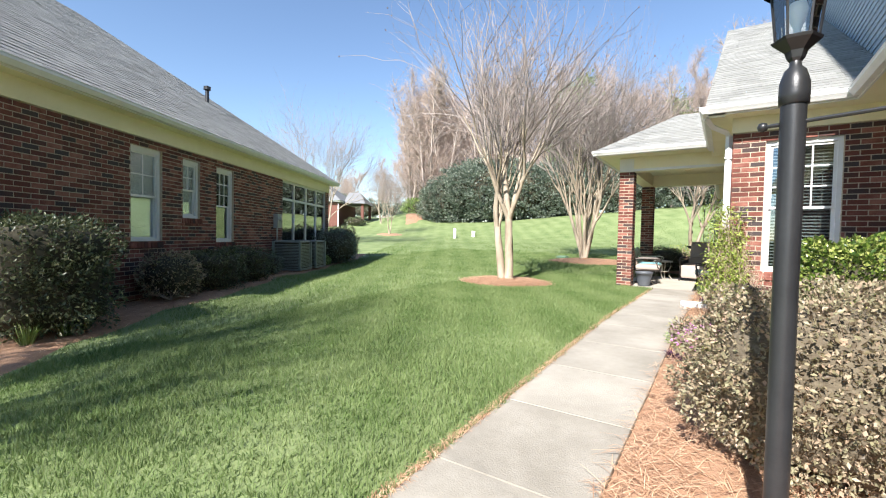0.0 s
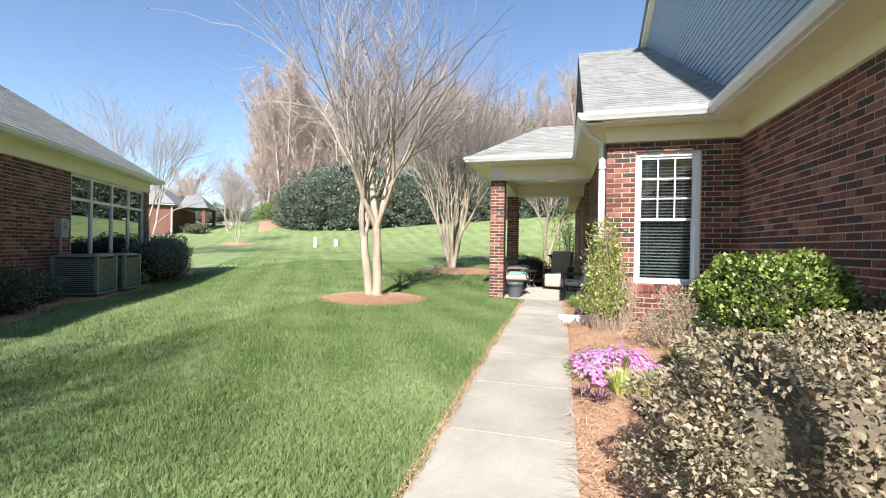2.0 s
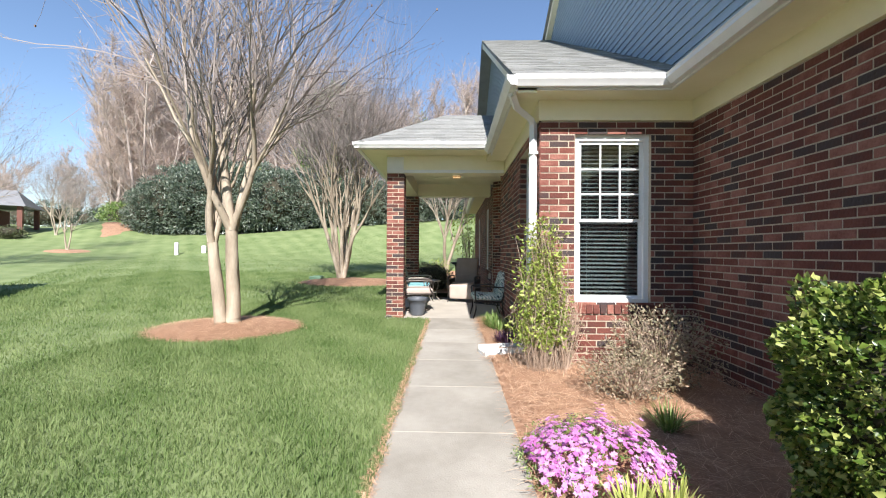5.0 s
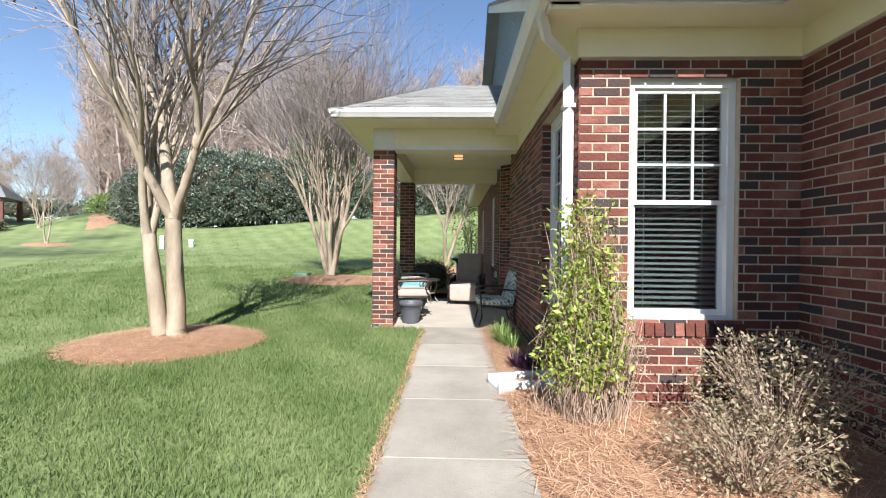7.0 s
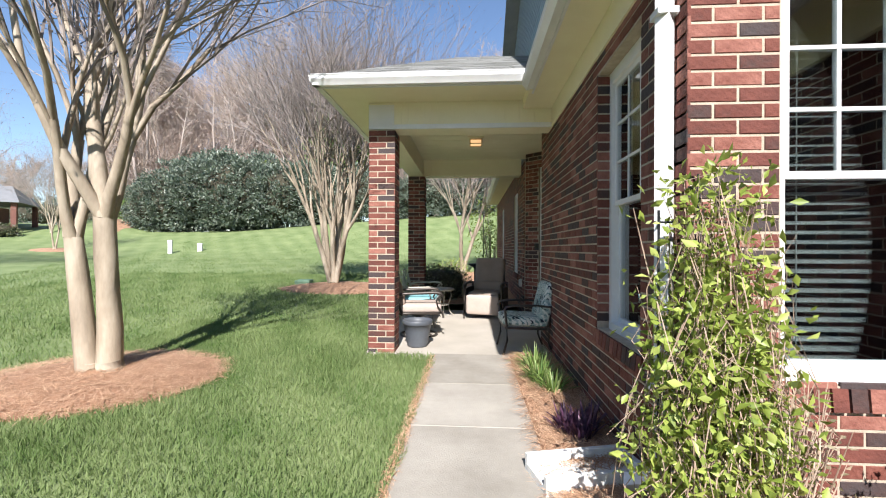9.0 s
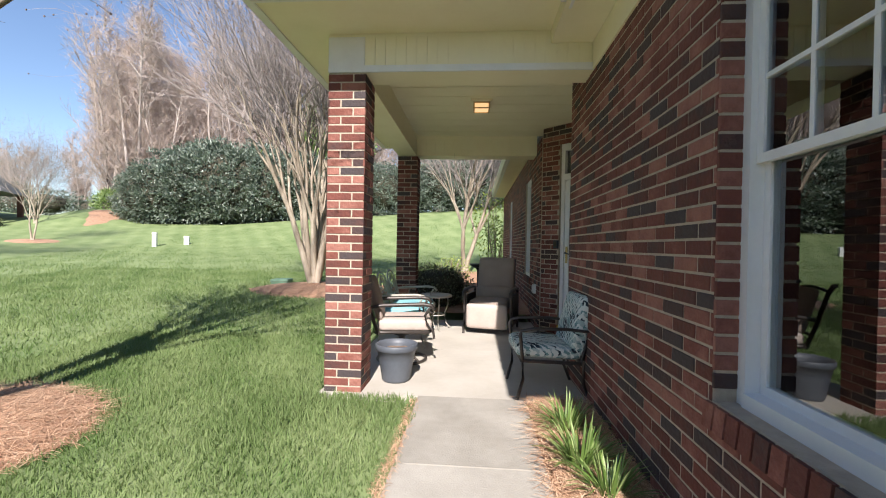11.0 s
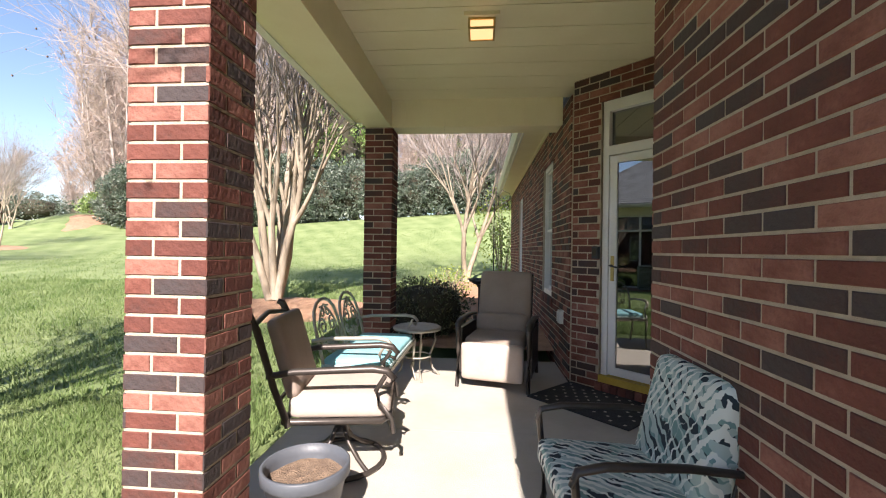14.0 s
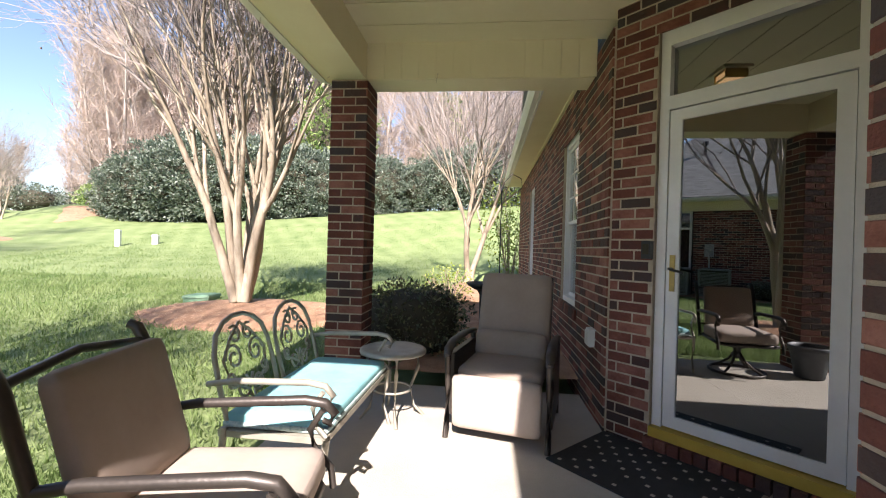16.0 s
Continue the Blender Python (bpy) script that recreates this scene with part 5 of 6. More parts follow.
def condenser(at, turn, w=0.78, h=0.82):
    ob = thing("air_conditioner", "grey-green outdoor air conditioning condenser with louvred sides", "air conditioner", at, turn)
    part("cabinet", Geo().box(-w / 2 + .03, w / 2 - .03, -w / 2 + .03, w / 2 - .03, 0.05, h - 0.03), inner_dark, ob)
    for sx in (-1, 1):
        for sy in (-1, 1):
            part("corner_post", Geo().box(sx * w / 2 - .03, sx * w / 2 + .03, sy * w / 2 - .03, sy * w / 2 + .03, 0.03, h), ac_mat, ob)
    for k in range(16):
        z = 0.08 + k * (h - 0.14) / 16
        part("louvre", Geo().box(-w / 2, w / 2, -w / 2, w / 2, z, z + 0.022), ac_mat, ob)
    part("base_pan", Geo().box(-w / 2 - .03, w / 2 + .03, -w / 2 - .03, w / 2 + .03, 0, 0.05), ac_mat, ob)
    part("top", Geo().lathe([(w * 0.68, h - 0.02), (w * 0.66, h + 0.02), (w * 0.5, h + 0.03), (w * 0.48, h)], (0, 0, 0), 4, pose(0, 0, 0, 0, 0, 45)), ac_mat, ob)
    g = Geo()
    for r in (0.06, 0.12, 0.18, 0.24, 0.30):
        g.tube([(r * math.cos(a * 0.3927), r * math.sin(a * 0.3927), h + 0.03) for a in range(17)], 0.004, 4, False)
    part("fan_grille", g, black_metal, ob)
    return ob


AT = math.degrees(math.atan2(LU.y, LU.x))
condenser(lp(5.15, 0.62, 0.05), AT)
condenser(lp(6.25, 0.66, 0.05), AT)
meter = thing("electric_meter", "grey electric meter box with conduit on the brick wall", "meter box", lp(5.34, 0.06, 1.25), AT)
part("box", Geo().box(-0.13, 0.13, -0.08, 0.06, 0, 0.42), metal_grey, meter)
part("dial", Geo().lathe([(0.0, 0.06), (0.06, 0.055), (0.075, 0.0)], (0, 0, 0), 16, pose(0, -0.08, 0.27, 90)), metal_grey, meter)
part("conduit", Geo().tube([(0.0, 0, 0), (0.0, 0, -1.1)], 0.022, 8), metal_grey, meter)


def lshrub(name, label, u, n, size, count, leaf, material, seed, shape=3.0):
    p = lp(u, n)
    return shrub(name, label, (p.x, p.y, ground_z(p.x, p.y) - 0.02), size, count, leaf, material, shape, seed, 0.25, 0.84, 8)


lshrub("clipped_hedge", "large box-clipped dark hedge against the neighbouring wall", -2.0, 0.42, (0.92, 0.66, 1.40), 15000, 0.05, leaf_hedge, 51, 9.0)
lshrub("bronze_shrub", "bronze tinged shrub in pine straw", 0.25, 0.55, (0.5, 0.48, 0.82), 2600, 0.05, leaf_brown, 53, 2.3)
lshrub("low_hedge", "low clipped green hedge beneath the windows", 1.45, 0.45, (0.62, 0.5, 0.74), 6000, 0.045, leaf_hedge, 54, 8.0)
lshrub("low_hedge", "low clipped green hedge beneath the windows", 2.6, 0.45, (0.68, 0.5, 0.76), 6000, 0.045, leaf_hedge, 55, 8.0)
lshrub("low_hedge", "low dark shrub between hedge and condenser", 3.9, 0.4, (0.5, 0.4, 0.55), 1800, 0.05, leaf_dark, 56, 2.4)
lshrub("holly_shrub", "rounded dark holly shrub by the glazed porch", 8.6, 0.75, (0.75, 0.75, 1.25), 4200, 0.06, leaf_dark, 57, 2.8)
lshrub("holly_shrub", "rounded dark holly shrub by the glazed porch", 9.8, 0.55, (0.7, 0.65, 1.35), 3800, 0.06, leaf_brown, 58, 2.8)
lshrub("fern_clump", "low green plants at the foot of the porch", 7.5, 0.6, (0.35, 0.3, 0.35), 900, 0.06, leaf_grass, 59, 2.2)
lshrub("fern_clump", "low green plants at the bed's end", 11.0, 0.35, (0.3, 0.3, 0.35), 700, 0.06, leaf_dark, 60, 2.2)
for k, (u, n) in enumerate(((-2.6, 1.0), (-2.2, 1.05), (-1.9, 0.98))):
    p = lp(u, n)
    tuft("daffodil_clump", "clump of grey-green daffodil leaves in straw", (p.x, p.y, ground_z(p.x, p.y)), 70, 0.36, leaf_grass, 0.014, 60 + k, 0.5)
fallen = thing("dry_branch", "dry twiggy branch lying in the straw bed", "branch", lp(-0.3, 0.95, -0.05))
g = Geo()
r = random.Random(2)
for k in range(9):
    a = r.uniform(0, 6.28)
    g.tube([(0, 0, 0.02), (0.15 * math.cos(a), 0.15 * math.sin(a), 0.1), (0.3 * math.cos(a + .3), 0.3 * math.sin(a + .3), r.uniform(0.05, 0.35))], [0.008, 0.006, 0.002], 4)
part("twigs", g, stem_mat, fallen)

# ---- house far off ----
FM = pose(-34.1, 29.4, 1.55, 0, 0, 32)
house3 = thing("house", "far brick house with grey roof and pillared porch", "house")
far_brick = mat("far_brick", (0.11, 0.046, 0.036), (0.21, 0.092, 0.068), 6, 0.9, bump=0.3, fine=0.6)
boxes("wall", [(-9, 0.6, 0, 8, -0.6, 2.8)], far_brick, house3, FM)
boxes("fascia", [(-9.3, 0.95, -0.4, 8.3, 2.92, 3.05)], white, house3, FM)
g = [FM @ Vector(p) for p in ((-9.4, -0.5, 3.05), (1.05, -0.5, 3.05), (1.05, 8.4, 3.05), (-9.4, 8.4, 3.05), (-5.4, 4, 6.1), (-3.0, 4, 6.1))]
far_roof = mat("far_roof", (0.15, 0.155, 0.16), (0.25, 0.255, 0.26), 3, 0.95, fine=0.6)
part("roof", Geo().add(g, [(0, 1, 5, 4), (1, 2, 5), (2, 3, 4, 5), (3, 0, 4), (3, 2, 1, 0)]), far_roof, house3)
g = [FM @ Vector(p) for p in ((0.9, 1.0, 2.85), (3.3, 1.0, 2.85), (3.3, 6.0, 2.85), (0.9, 6.0, 2.85), (0.9, 3.5, 4.2), (2.2, 3.5, 4.2))]
part("porch_roof", Geo().add(g, [(0, 1, 5, 4), (1, 2, 5), (2, 3, 4, 5), (3, 2, 1, 0)]), far_roof, house3)
boxes("porch_pillar", [(2.75, 3.05, 1.3, 1.6, -0.6, 2.85), (2.75, 3.05, 5.2, 5.5, -0.6, 2.85)], far_brick, house3, FM)
boxes("downspout", [(0.62, 0.72, -0.06, 0.02, -0.4, 2.8)], white, house3, FM)
boxes("window", [(-2.6, -1.8, -0.03, 0.02, 0.6, 2.3), (-5.0, -4.2, -0.03, 0.02, 0.6, 2.3)], sp_glass, house3, FM)
q = FM @ Vector((2.4, 0.6, 0))
shrub("clipped_hedge", "low hedge before the far house", (q.x, q.y, ground_z(q.x, q.y)), (1.2, 0.7, 0.8), 1200, 0.12, leaf_hedge, 3.2, 71)

# ---- markers on the lawn ----
plastic_white = mat("weathered_white_plastic", (0.60, 0.60, 0.56), (0.78, 0.78, 0.74), 6, 0.5, bump=0.05)
for x, y, h, w in ((-18.2, 28.4, 0.82, 0.2), (-16.9, 29.2, 0.5, 0.24)):
    b = thing("utility_pedestal", "pale plastic utility pedestal standing in the lawn", "utility box", (x, y, ground_z(x, y) - 0.03), 20)
    part("body", Geo().box(-w / 2, w / 2, -w / 2, w / 2, 0, h - 0.12), plastic_white, b)
    part("cap", Geo().lathe([(w * 0.78, h - 0.12), (w * 0.78, h - 0.03), (w * 0.6, h), (0.0, h + 0.005)], (0, 0, 0), 4, pose(0, 0, 0, 0, 0, 45)), plastic_white, b)
green_plastic = mat("green_plastic", (0.10, 0.20, 0.13), (0.17, 0.29, 0.19), 6, 0.6, bump=0.1)
b = thing("valve_box", "green plastic box with lid set in the lawn", "valve box", (-5.3, 16.4, ground_z(-5.3, 16.4) - 0.04), 15)
part("lid", Geo().lathe([(0.26, 0.08), (0.25, 0.12), (0.22, 0.135), (0.0, 0.14)], (0, 0, 0), 4, pose(0, 0, 0, 0, 0, 45) @ Matrix.Diagonal((1.3, 0.9, 1, 1))), green_plastic, b)
part("body", Geo().lathe([(0.24, 0.0), (0.24, 0.085)], (0, 0, 0), 4, pose(0, 0, 0, 0, 0, 45) @ Matrix.Diagonal((1.3, 0.9, 1, 1))), green_plastic, b)

# ---- lamp post ----
clear_glass = glass("lantern_glass", (0.92, 0.94, 0.94), see=0.06)
bulb_mat = mat("bulb", (0.85, 0.85, 0.83), (0.92, 0.92, 0.9), 4, 0.3)
post = thing("lamp_post", "black metal garden lamp post with glass lantern", "lamp post", (0.605, 0.80, -0.155))
part("pole", Geo().lathe([(0.041, -0.15), (0.041, 1.86)], (0, 0, 0), 20), black_metal, post, smooth=True)
part("collar", Geo().lathe([(0.042, 1.80), (0.0475, 1.802), (0.0485, 1.84), (0.0475, 1.885), (0.034, 1.93), (0.02, 1.945), (0.018, 1.965)], (0, 0, 0), 20), black_metal, post, smooth=True)
part("crossbar", Geo().tube([(-0.085, 0.03, 1.735), (0.34, -0.12, 1.735)], 0.0075, 8), black_metal, post)
part("knob", Geo().lathe([(0.0, -0.019), (0.014, -0.014), (0.019, 0.0), (0.014, 0.014), (0.0, 0.019)], (-0.09, 0.032, 1.735), 12), black_metal, post, smooth=True)
part("lantern_base", Geo().lathe([(0.018, 1.96), (0.028, 1.975), (0.036, 2.00), (0.074, 2.035), (0.079, 2.045), (0.068, 2.05)], (0, 0, 0), 6), black_metal, post)
for k in range(6):
    a, c = radians(60 * k), radians(60 * k + 60)
    lo, hi = 0.064, 0.082
    part("lantern_bar", Geo().tube([(lo * math.cos(a), lo * math.sin(a), 2.045), (hi * math.cos(a), hi * math.sin(a), 2.225)], 0.005, 4), black_metal, post)
    v = [(lo * math.cos(a), lo * math.sin(a), 2.05), (lo * math.cos(c), lo * math.sin(c), 2.05), (hi * math.cos(c), hi * math.sin(c), 2.225), (hi * math.cos(a), hi * math.sin(a), 2.225)]
    part("pane", Geo().add(v, [(0, 1, 2, 3)]), clear_glass, post)
part("roof_cap", Geo().lathe([(0.105, 2.22), (0.108, 2.235), (0.085, 2.28), (0.035, 2.32), (0.01, 2.34), (0.013, 2.365), (0.0, 2.375)], (0, 0, 0), 6), black_metal, post)
part("bulb", Geo().lathe([(0.012, 2.05), (0.012, 2.085), (0.026, 2.12), (0.032, 2.155), (0.026, 2.18), (0.0, 2.19)], (0, 0, 0), 14), bulb_mat, post, smooth=True)

# ---- downspout and splash block ----
spout = thing("downspout", "white metal downspout at the house corner", "downspout")


def rect_pipe(pts):
    """A square pipe along pts."""
    return Geo().tube(pts, [0.046] * len(pts), 4, True)


part("pipe", rect_pipe([(0.10, 6.30, 3.04), (0.10, 6.30, 2.97), (0.17, 6.44, 2.88), (0.36, 6.60, 2.80), (0.395, 6.64, 2.74), (0.395, 6.64, 0.24), (0.36, 6.70, 0.14), (0.28, 6.78, 0.09)]), white, spout)
for z in (0.6, 2.4):
    part("strap", Geo().box(0.345, 0.445, 6.595, 6.69, z, z + 0.03), white, spout)
block = thing("splash_block", "white concrete splash block under the downspout", "splash block", (0.12, 6.98, 0.02), 14)
part("tray", Geo().box(-0.30, 0.30, -0.13, 0.13, -0.03, 0.02).box(-0.30, 0.30, -0.15, -0.12, -0.03, 0.075).box(-0.30, 0.30, 0.12, 0.15, -0.03, 0.075).box(0.27, 0.30, -0.12, 0.12, -0.03, 0.075), plastic_white, block)

# ---- porch door ----
DM = Matrix((Vector(AU), -Vector(AN), Vector((0, 0, 1)))).transposed().to_4x4()
DM.translation = Vector((AX, AY, 0))
door_glass = glass("door_glass", (0.20, 0.22, 0.23), see=0.20)
brass = mat("brass", (0.34, 0.27, 0.14), (0.68, 0.48, 0.16), 6, 0.35, 0.9)
gold = mat("gold_threshold", (0.48, 0.32, 0.05), (0.62, 0.44, 0.08), 5, 0.5, 0.3)
door = thing("storm_door", "white full-glass storm door with transom, closed", "door", kind="structure")
D0, D1 = 0.305, 1.335
boxes("jamb", [(D0, D0 + 0.06, 0.03, 0.17, 0.15, 2.80), (D1 - 0.06, D1, 0.03, 0.17, 0.15, 2.80)], white, door, DM)
boxes("head", [(D0 + 0.06, D1 - 0.06, 0.03, 0.17, 2.70, 2.80), (D0 + 0.06, D1 - 0.06, 0.03, 0.17, 2.27, 2.36)], white, door, DM)
boxes("threshold", [(D0, D1, -0.02, 0.17, 0.085, 0.15)], gold, door, DM)
part("transom_pane", Geo().box(D0 + 0.06, D1 - 0.06, 0.09, 0.096, 2.36, 2.70, DM), door_glass, door)
leaf = part("leaf", Geo().box(D0 + 0.064, D0 + 0.14, 0.04, 0.075, 0.16, 2.262, DM).box(D1 - 0.14, D1 - 0.064, 0.04, 0.075, 0.16, 2.262, DM)
            .box(D0 + 0.14, D1 - 0.14, 0.04, 0.075, 0.16, 0.235, DM).box(D0 + 0.14, D1 - 0.14, 0.04, 0.075, 2.19, 2.262, DM), white, door)
part("pane", Geo().box(D0 + 0.14, D1 - 0.14, 0.055, 0.061, 0.235, 2.19, DM), door_glass, leaf)
part("escutcheon", Geo().box(D0 + 0.088, D0 + 0.120, 0.03, 0.04, 1.06, 1.30, DM), brass, leaf, "brass handle plate")
part("lever", Geo().tube([DM @ Vector(p) for p in ((D0 + 0.104, 0.03, 1.21), (D0 + 0.104, -0.02, 1.21), (D0 + 0.12, -0.03, 1.205), (D0 + 0.20, -0.03, 1.19))], 0.008, 8), black_metal, leaf, smooth=True)
g = Geo()
k = 0
while k * 0.079 < D1 - D0 + 0.02:
    g.box(D0 - 0.02 + k * 0.079, D0 - 0.02 + k * 0.079 + 0.067, -0.05, 0.1, -0.02, 0.083, DM)
    k += 1
part("brick_step", g, brick_stuff, door)
# Slab behind the door glass, near-black in place of a dim interior.
boxes("inner_door", [(D0, D1, 0.19, 0.22, 0.1, 2.80)], unlit_room, door, DM)
hang = thing("window_ornament", "small round green ornament hanging inside the door glass", "ornament", DM @ Vector((D0 + 0.62, 0.075, 1.95)), -45)
part("disc", Geo().lathe([(0.0, 0.0), (0.045, 0.0), (0.045, 0.008), (0.0, 0.008)], (0, 0, 0), 20, pose(0, 0, 0, 90)), green_plastic, hang)
bell = thing("key_box", "small black lock box beside the door", "key box", DM @ Vector((D0 - 0.035, -0.02, 1.27)), -45)
part("box", Geo().box(-0.03, 0.03, -0.03, 0.02, 0, 0.12), black_metal, bell)
part("keypad", Geo().box(-0.02, 0.02, -0.034, -0.03, 0.03, 0.10), inner_dark, bell)
outlet = thing("wall_outlet", "white weatherproof outlet cover on the brick", "outlet", (XW - 0.0, 13.0, 0.55))
part("cover", Geo().box(-0.03, 0.02, -0.06, 0.06, 0, 0.14), plastic_white, outlet)
part("flap", Geo().box(-0.04, -0.03, -0.05, 0.05, 0.015, 0.125), plastic_white, outlet)

# ceiling light
glow = bpy.data.materials.new("warm_light")
glow.use_nodes = True
pb = glow.node_tree.nodes["Principled BSDF"]
pb.inputs["Base Color"].default_value, pb.inputs["Roughness"].default_value = (0.75, 0.55, 0.33, 1), 0.3
pb.inputs["Emission Color"].default_value, pb.inputs["Emission Strength"].default_value = (1.0, 0.60, 0.28, 1), 0.45
lamp = thing("ceiling_light", "square brass flush porch light, lit warm", "ceiling light", (-0.46, 11.45, PS))
part("base", Geo().box(-0.13, 0.13, -0.13, 0.13, -0.03, 0.0), vinyl, lamp)
part("frame", Geo().box(-0.10, -0.085, -0.10, 0.10, -0.11, -0.03).box(0.085, 0.10, -0.10, 0.10, -0.11, -0.03).box(-0.085, 0.085, -0.10, -0.085, -0.045, -0.03).box(-0.085, 0.085, 0.085, 0.10, -0.045, -0.03)
     .box(-0.085, 0.085, -0.10, -0.085, -0.11, -0.098).box(-0.085, 0.085, 0.085, 0.10, -0.11, -0.098), brass, lamp)
part("diffuser", Geo().box(-0.084, 0.084, -0.09, 0.09, -0.104, -0.032), glow, lamp)

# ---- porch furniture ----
# One taupe cloth in two tones: darker for shaded cushions, paler for sunlit ones.
taupe = mat("shaded_taupe_fabric", (0.25, 0.195, 0.16), (0.33, 0.265, 0.22), 4, 0.95, bump=0.25, bump_scale=500)
taupe_lit = mat("lit_taupe_fabric", (0.37, 0.30, 0.255), (0.46, 0.385, 0.33), 4, 0.95, bump=0.25, bump_scale=500)
teal = mat("teal_fabric", (0.16, 0.40, 0.44), (0.26, 0.52, 0.55), 4, 0.9, bump=0.2, bump_scale=400)
teal_edge = mat("patterned_teal_edge", (0.05, 0.16, 0.20), ((0.5, 0.6, 0.58), (0.10, 0.30, 0.36)), 40, 0.9)
bronze = mat("bronze_metal", (0.045, 0.038, 0.034), (0.085, 0.072, 0.062), 8, 0.42, 0.5, bump=0.1)
aged = mat("aged_pale_metal", (0.30, 0.28, 0.23), (0.46, 0.43, 0.36), 9, 0.5, 0.35, bump=0.15)


def leaf_print(name):
    """Cloth with pale and green leaf fronds and a few pink blooms on near black."""
    m = mat(name, (0.012, 0.022, 0.032), (0.02, 0.035, 0.045), 8, 0.9, bump=0.1, bump_scale=400)
    t = m.node_tree
    n, ln = t.nodes, t.links.new
    b = n["Principled BSDF"]
    co = n.new("ShaderNodeTexCoord")
    last = b.inputs["Base Color"].links[0].from_socket
    for rot, sc, dist, lo, col, cell in ((0.6, 3.2, 4.0, 0.50, (0.15, 0.26, 0.25), 4.5), (2.1, 6.0, 4.0, 0.56, (0.36, 0.45, 0.42), 5.0), (-0.7, 9.0, 5.0, 0.63, (0.64, 0.67, 0.61), 5.0), (1.2, 4.0, 2.0, 0.90, (0.58, 0.30, 0.29), 6.5)):
        mp, wv, vo, a1, cr, mx = (n.new(k) for k in ("ShaderNodeMapping", "ShaderNodeTexWave", "ShaderNodeTexNoise", "ShaderNodeMath", "ShaderNodeValToRGB", "ShaderNodeMix"))
        mp.inputs["Rotation"].default_value = (rot, rot * 0.7, rot * 1.3)
        ln(co.outputs["Object"], mp.inputs[0])
        ln(mp.outputs[0], wv.inputs["Vector"])
        ln(mp.outputs[0], vo.inputs["Vector"])
        wv.inputs["Scale"].default_value, wv.inputs["Distortion"].default_value, wv.inputs["Detail Scale"].default_value = sc, dist, 2.4
        vo.inputs["Scale"].default_value, vo.inputs["Detail"].default_value = cell, 0.5
        a1.operation = "MULTIPLY_ADD"
        a1.inputs[1].default_value = 0.55
        ln(wv.outputs["Fac"], a1.inputs[0])
        ln(vo.outputs[0], a1.inputs[2])
        cr.color_ramp.elements[0].position, cr.color_ramp.elements[1].position = lo + 0.19, lo + 0.22
        ln(a1.outputs[0], cr.inputs[0])
        mx.data_type = "RGBA"
        ln(cr.outputs[0], mx.inputs[0])
        ln(last, mx.inputs[6])
        mx.inputs[7].default_value = (*col, 1)
        last = mx.outputs[2]
    ln(last, b.inputs["Base Color"])
    return m


floral = leaf_print("floral_fabric")
pot_mat = mat("grey_plastic_pot", (0.06, 0.068, 0.08), (0.10, 0.11, 0.125), 5, 0.5, bump=0.08)
potting = mat("dry_potting_soil", (0.10, 0.065, 0.045), (0.26, 0.18, 0.12), 30, 0.95, bump=1.0, bump_scale=120)
rubber = mat("rubber_mat", (0.012, 0.013, 0.015), (0.03, 0.032, 0.035), 12, 0.7, bump=0.3, bump_scale=200)

pot = thing("plant_pot", "empty grey plastic plant pot with dry soil", "plant pot", (-1.235, 10.12, 0.0))
part("wall", Geo().lathe([(0.0, 0.0), (0.125, 0.0), (0.135, 0.02), (0.165, 0.20), (0.183, 0.29), (0.192, 0.292), (0.200, 0.30), (0.200, 0.345), (0.195, 0.35), (0.185, 0.35), (0.180, 0.30), (0.172, 0.27)], (0, 0, 0), 40), pot_mat, pot, smooth=True)
g = Geo()
for j in range(6):
    for i in range(24):
        a, r_ = 6.283 * i / 24, 0.178 * j / 5
        g.v.append((r_ * math.cos(a), r_ * math.sin(a), 0.28 + 0.02 * noise.noise((r_ * math.cos(a) * 25, r_ * math.sin(a) * 25, 3))))
g.f = [(j * 24 + i, j * 24 + (i + 1) % 24, (j + 1) * 24 + (i + 1) % 24, (j + 1) * 24 + i) for j in range(5) for i in range(24)]
part("soil", g, potting, pot, smooth=True)


def arm_curve(x_back, x_front, y, z):
    """A cast arm: rises from the back, runs level, and scrolls down at the front."""
    return [(x_back, y, z - 0.02), (x_back + 0.15, y, z + 0.005), (x_front - 0.10, y, z + 0.02), (x_front - 0.02, y, z + 0.008), (x_front + 0.02, y, z - 0.035), (x_front + 0.0, y, z - 0.075), (x_front - 0.03, y, z - 0.06)]


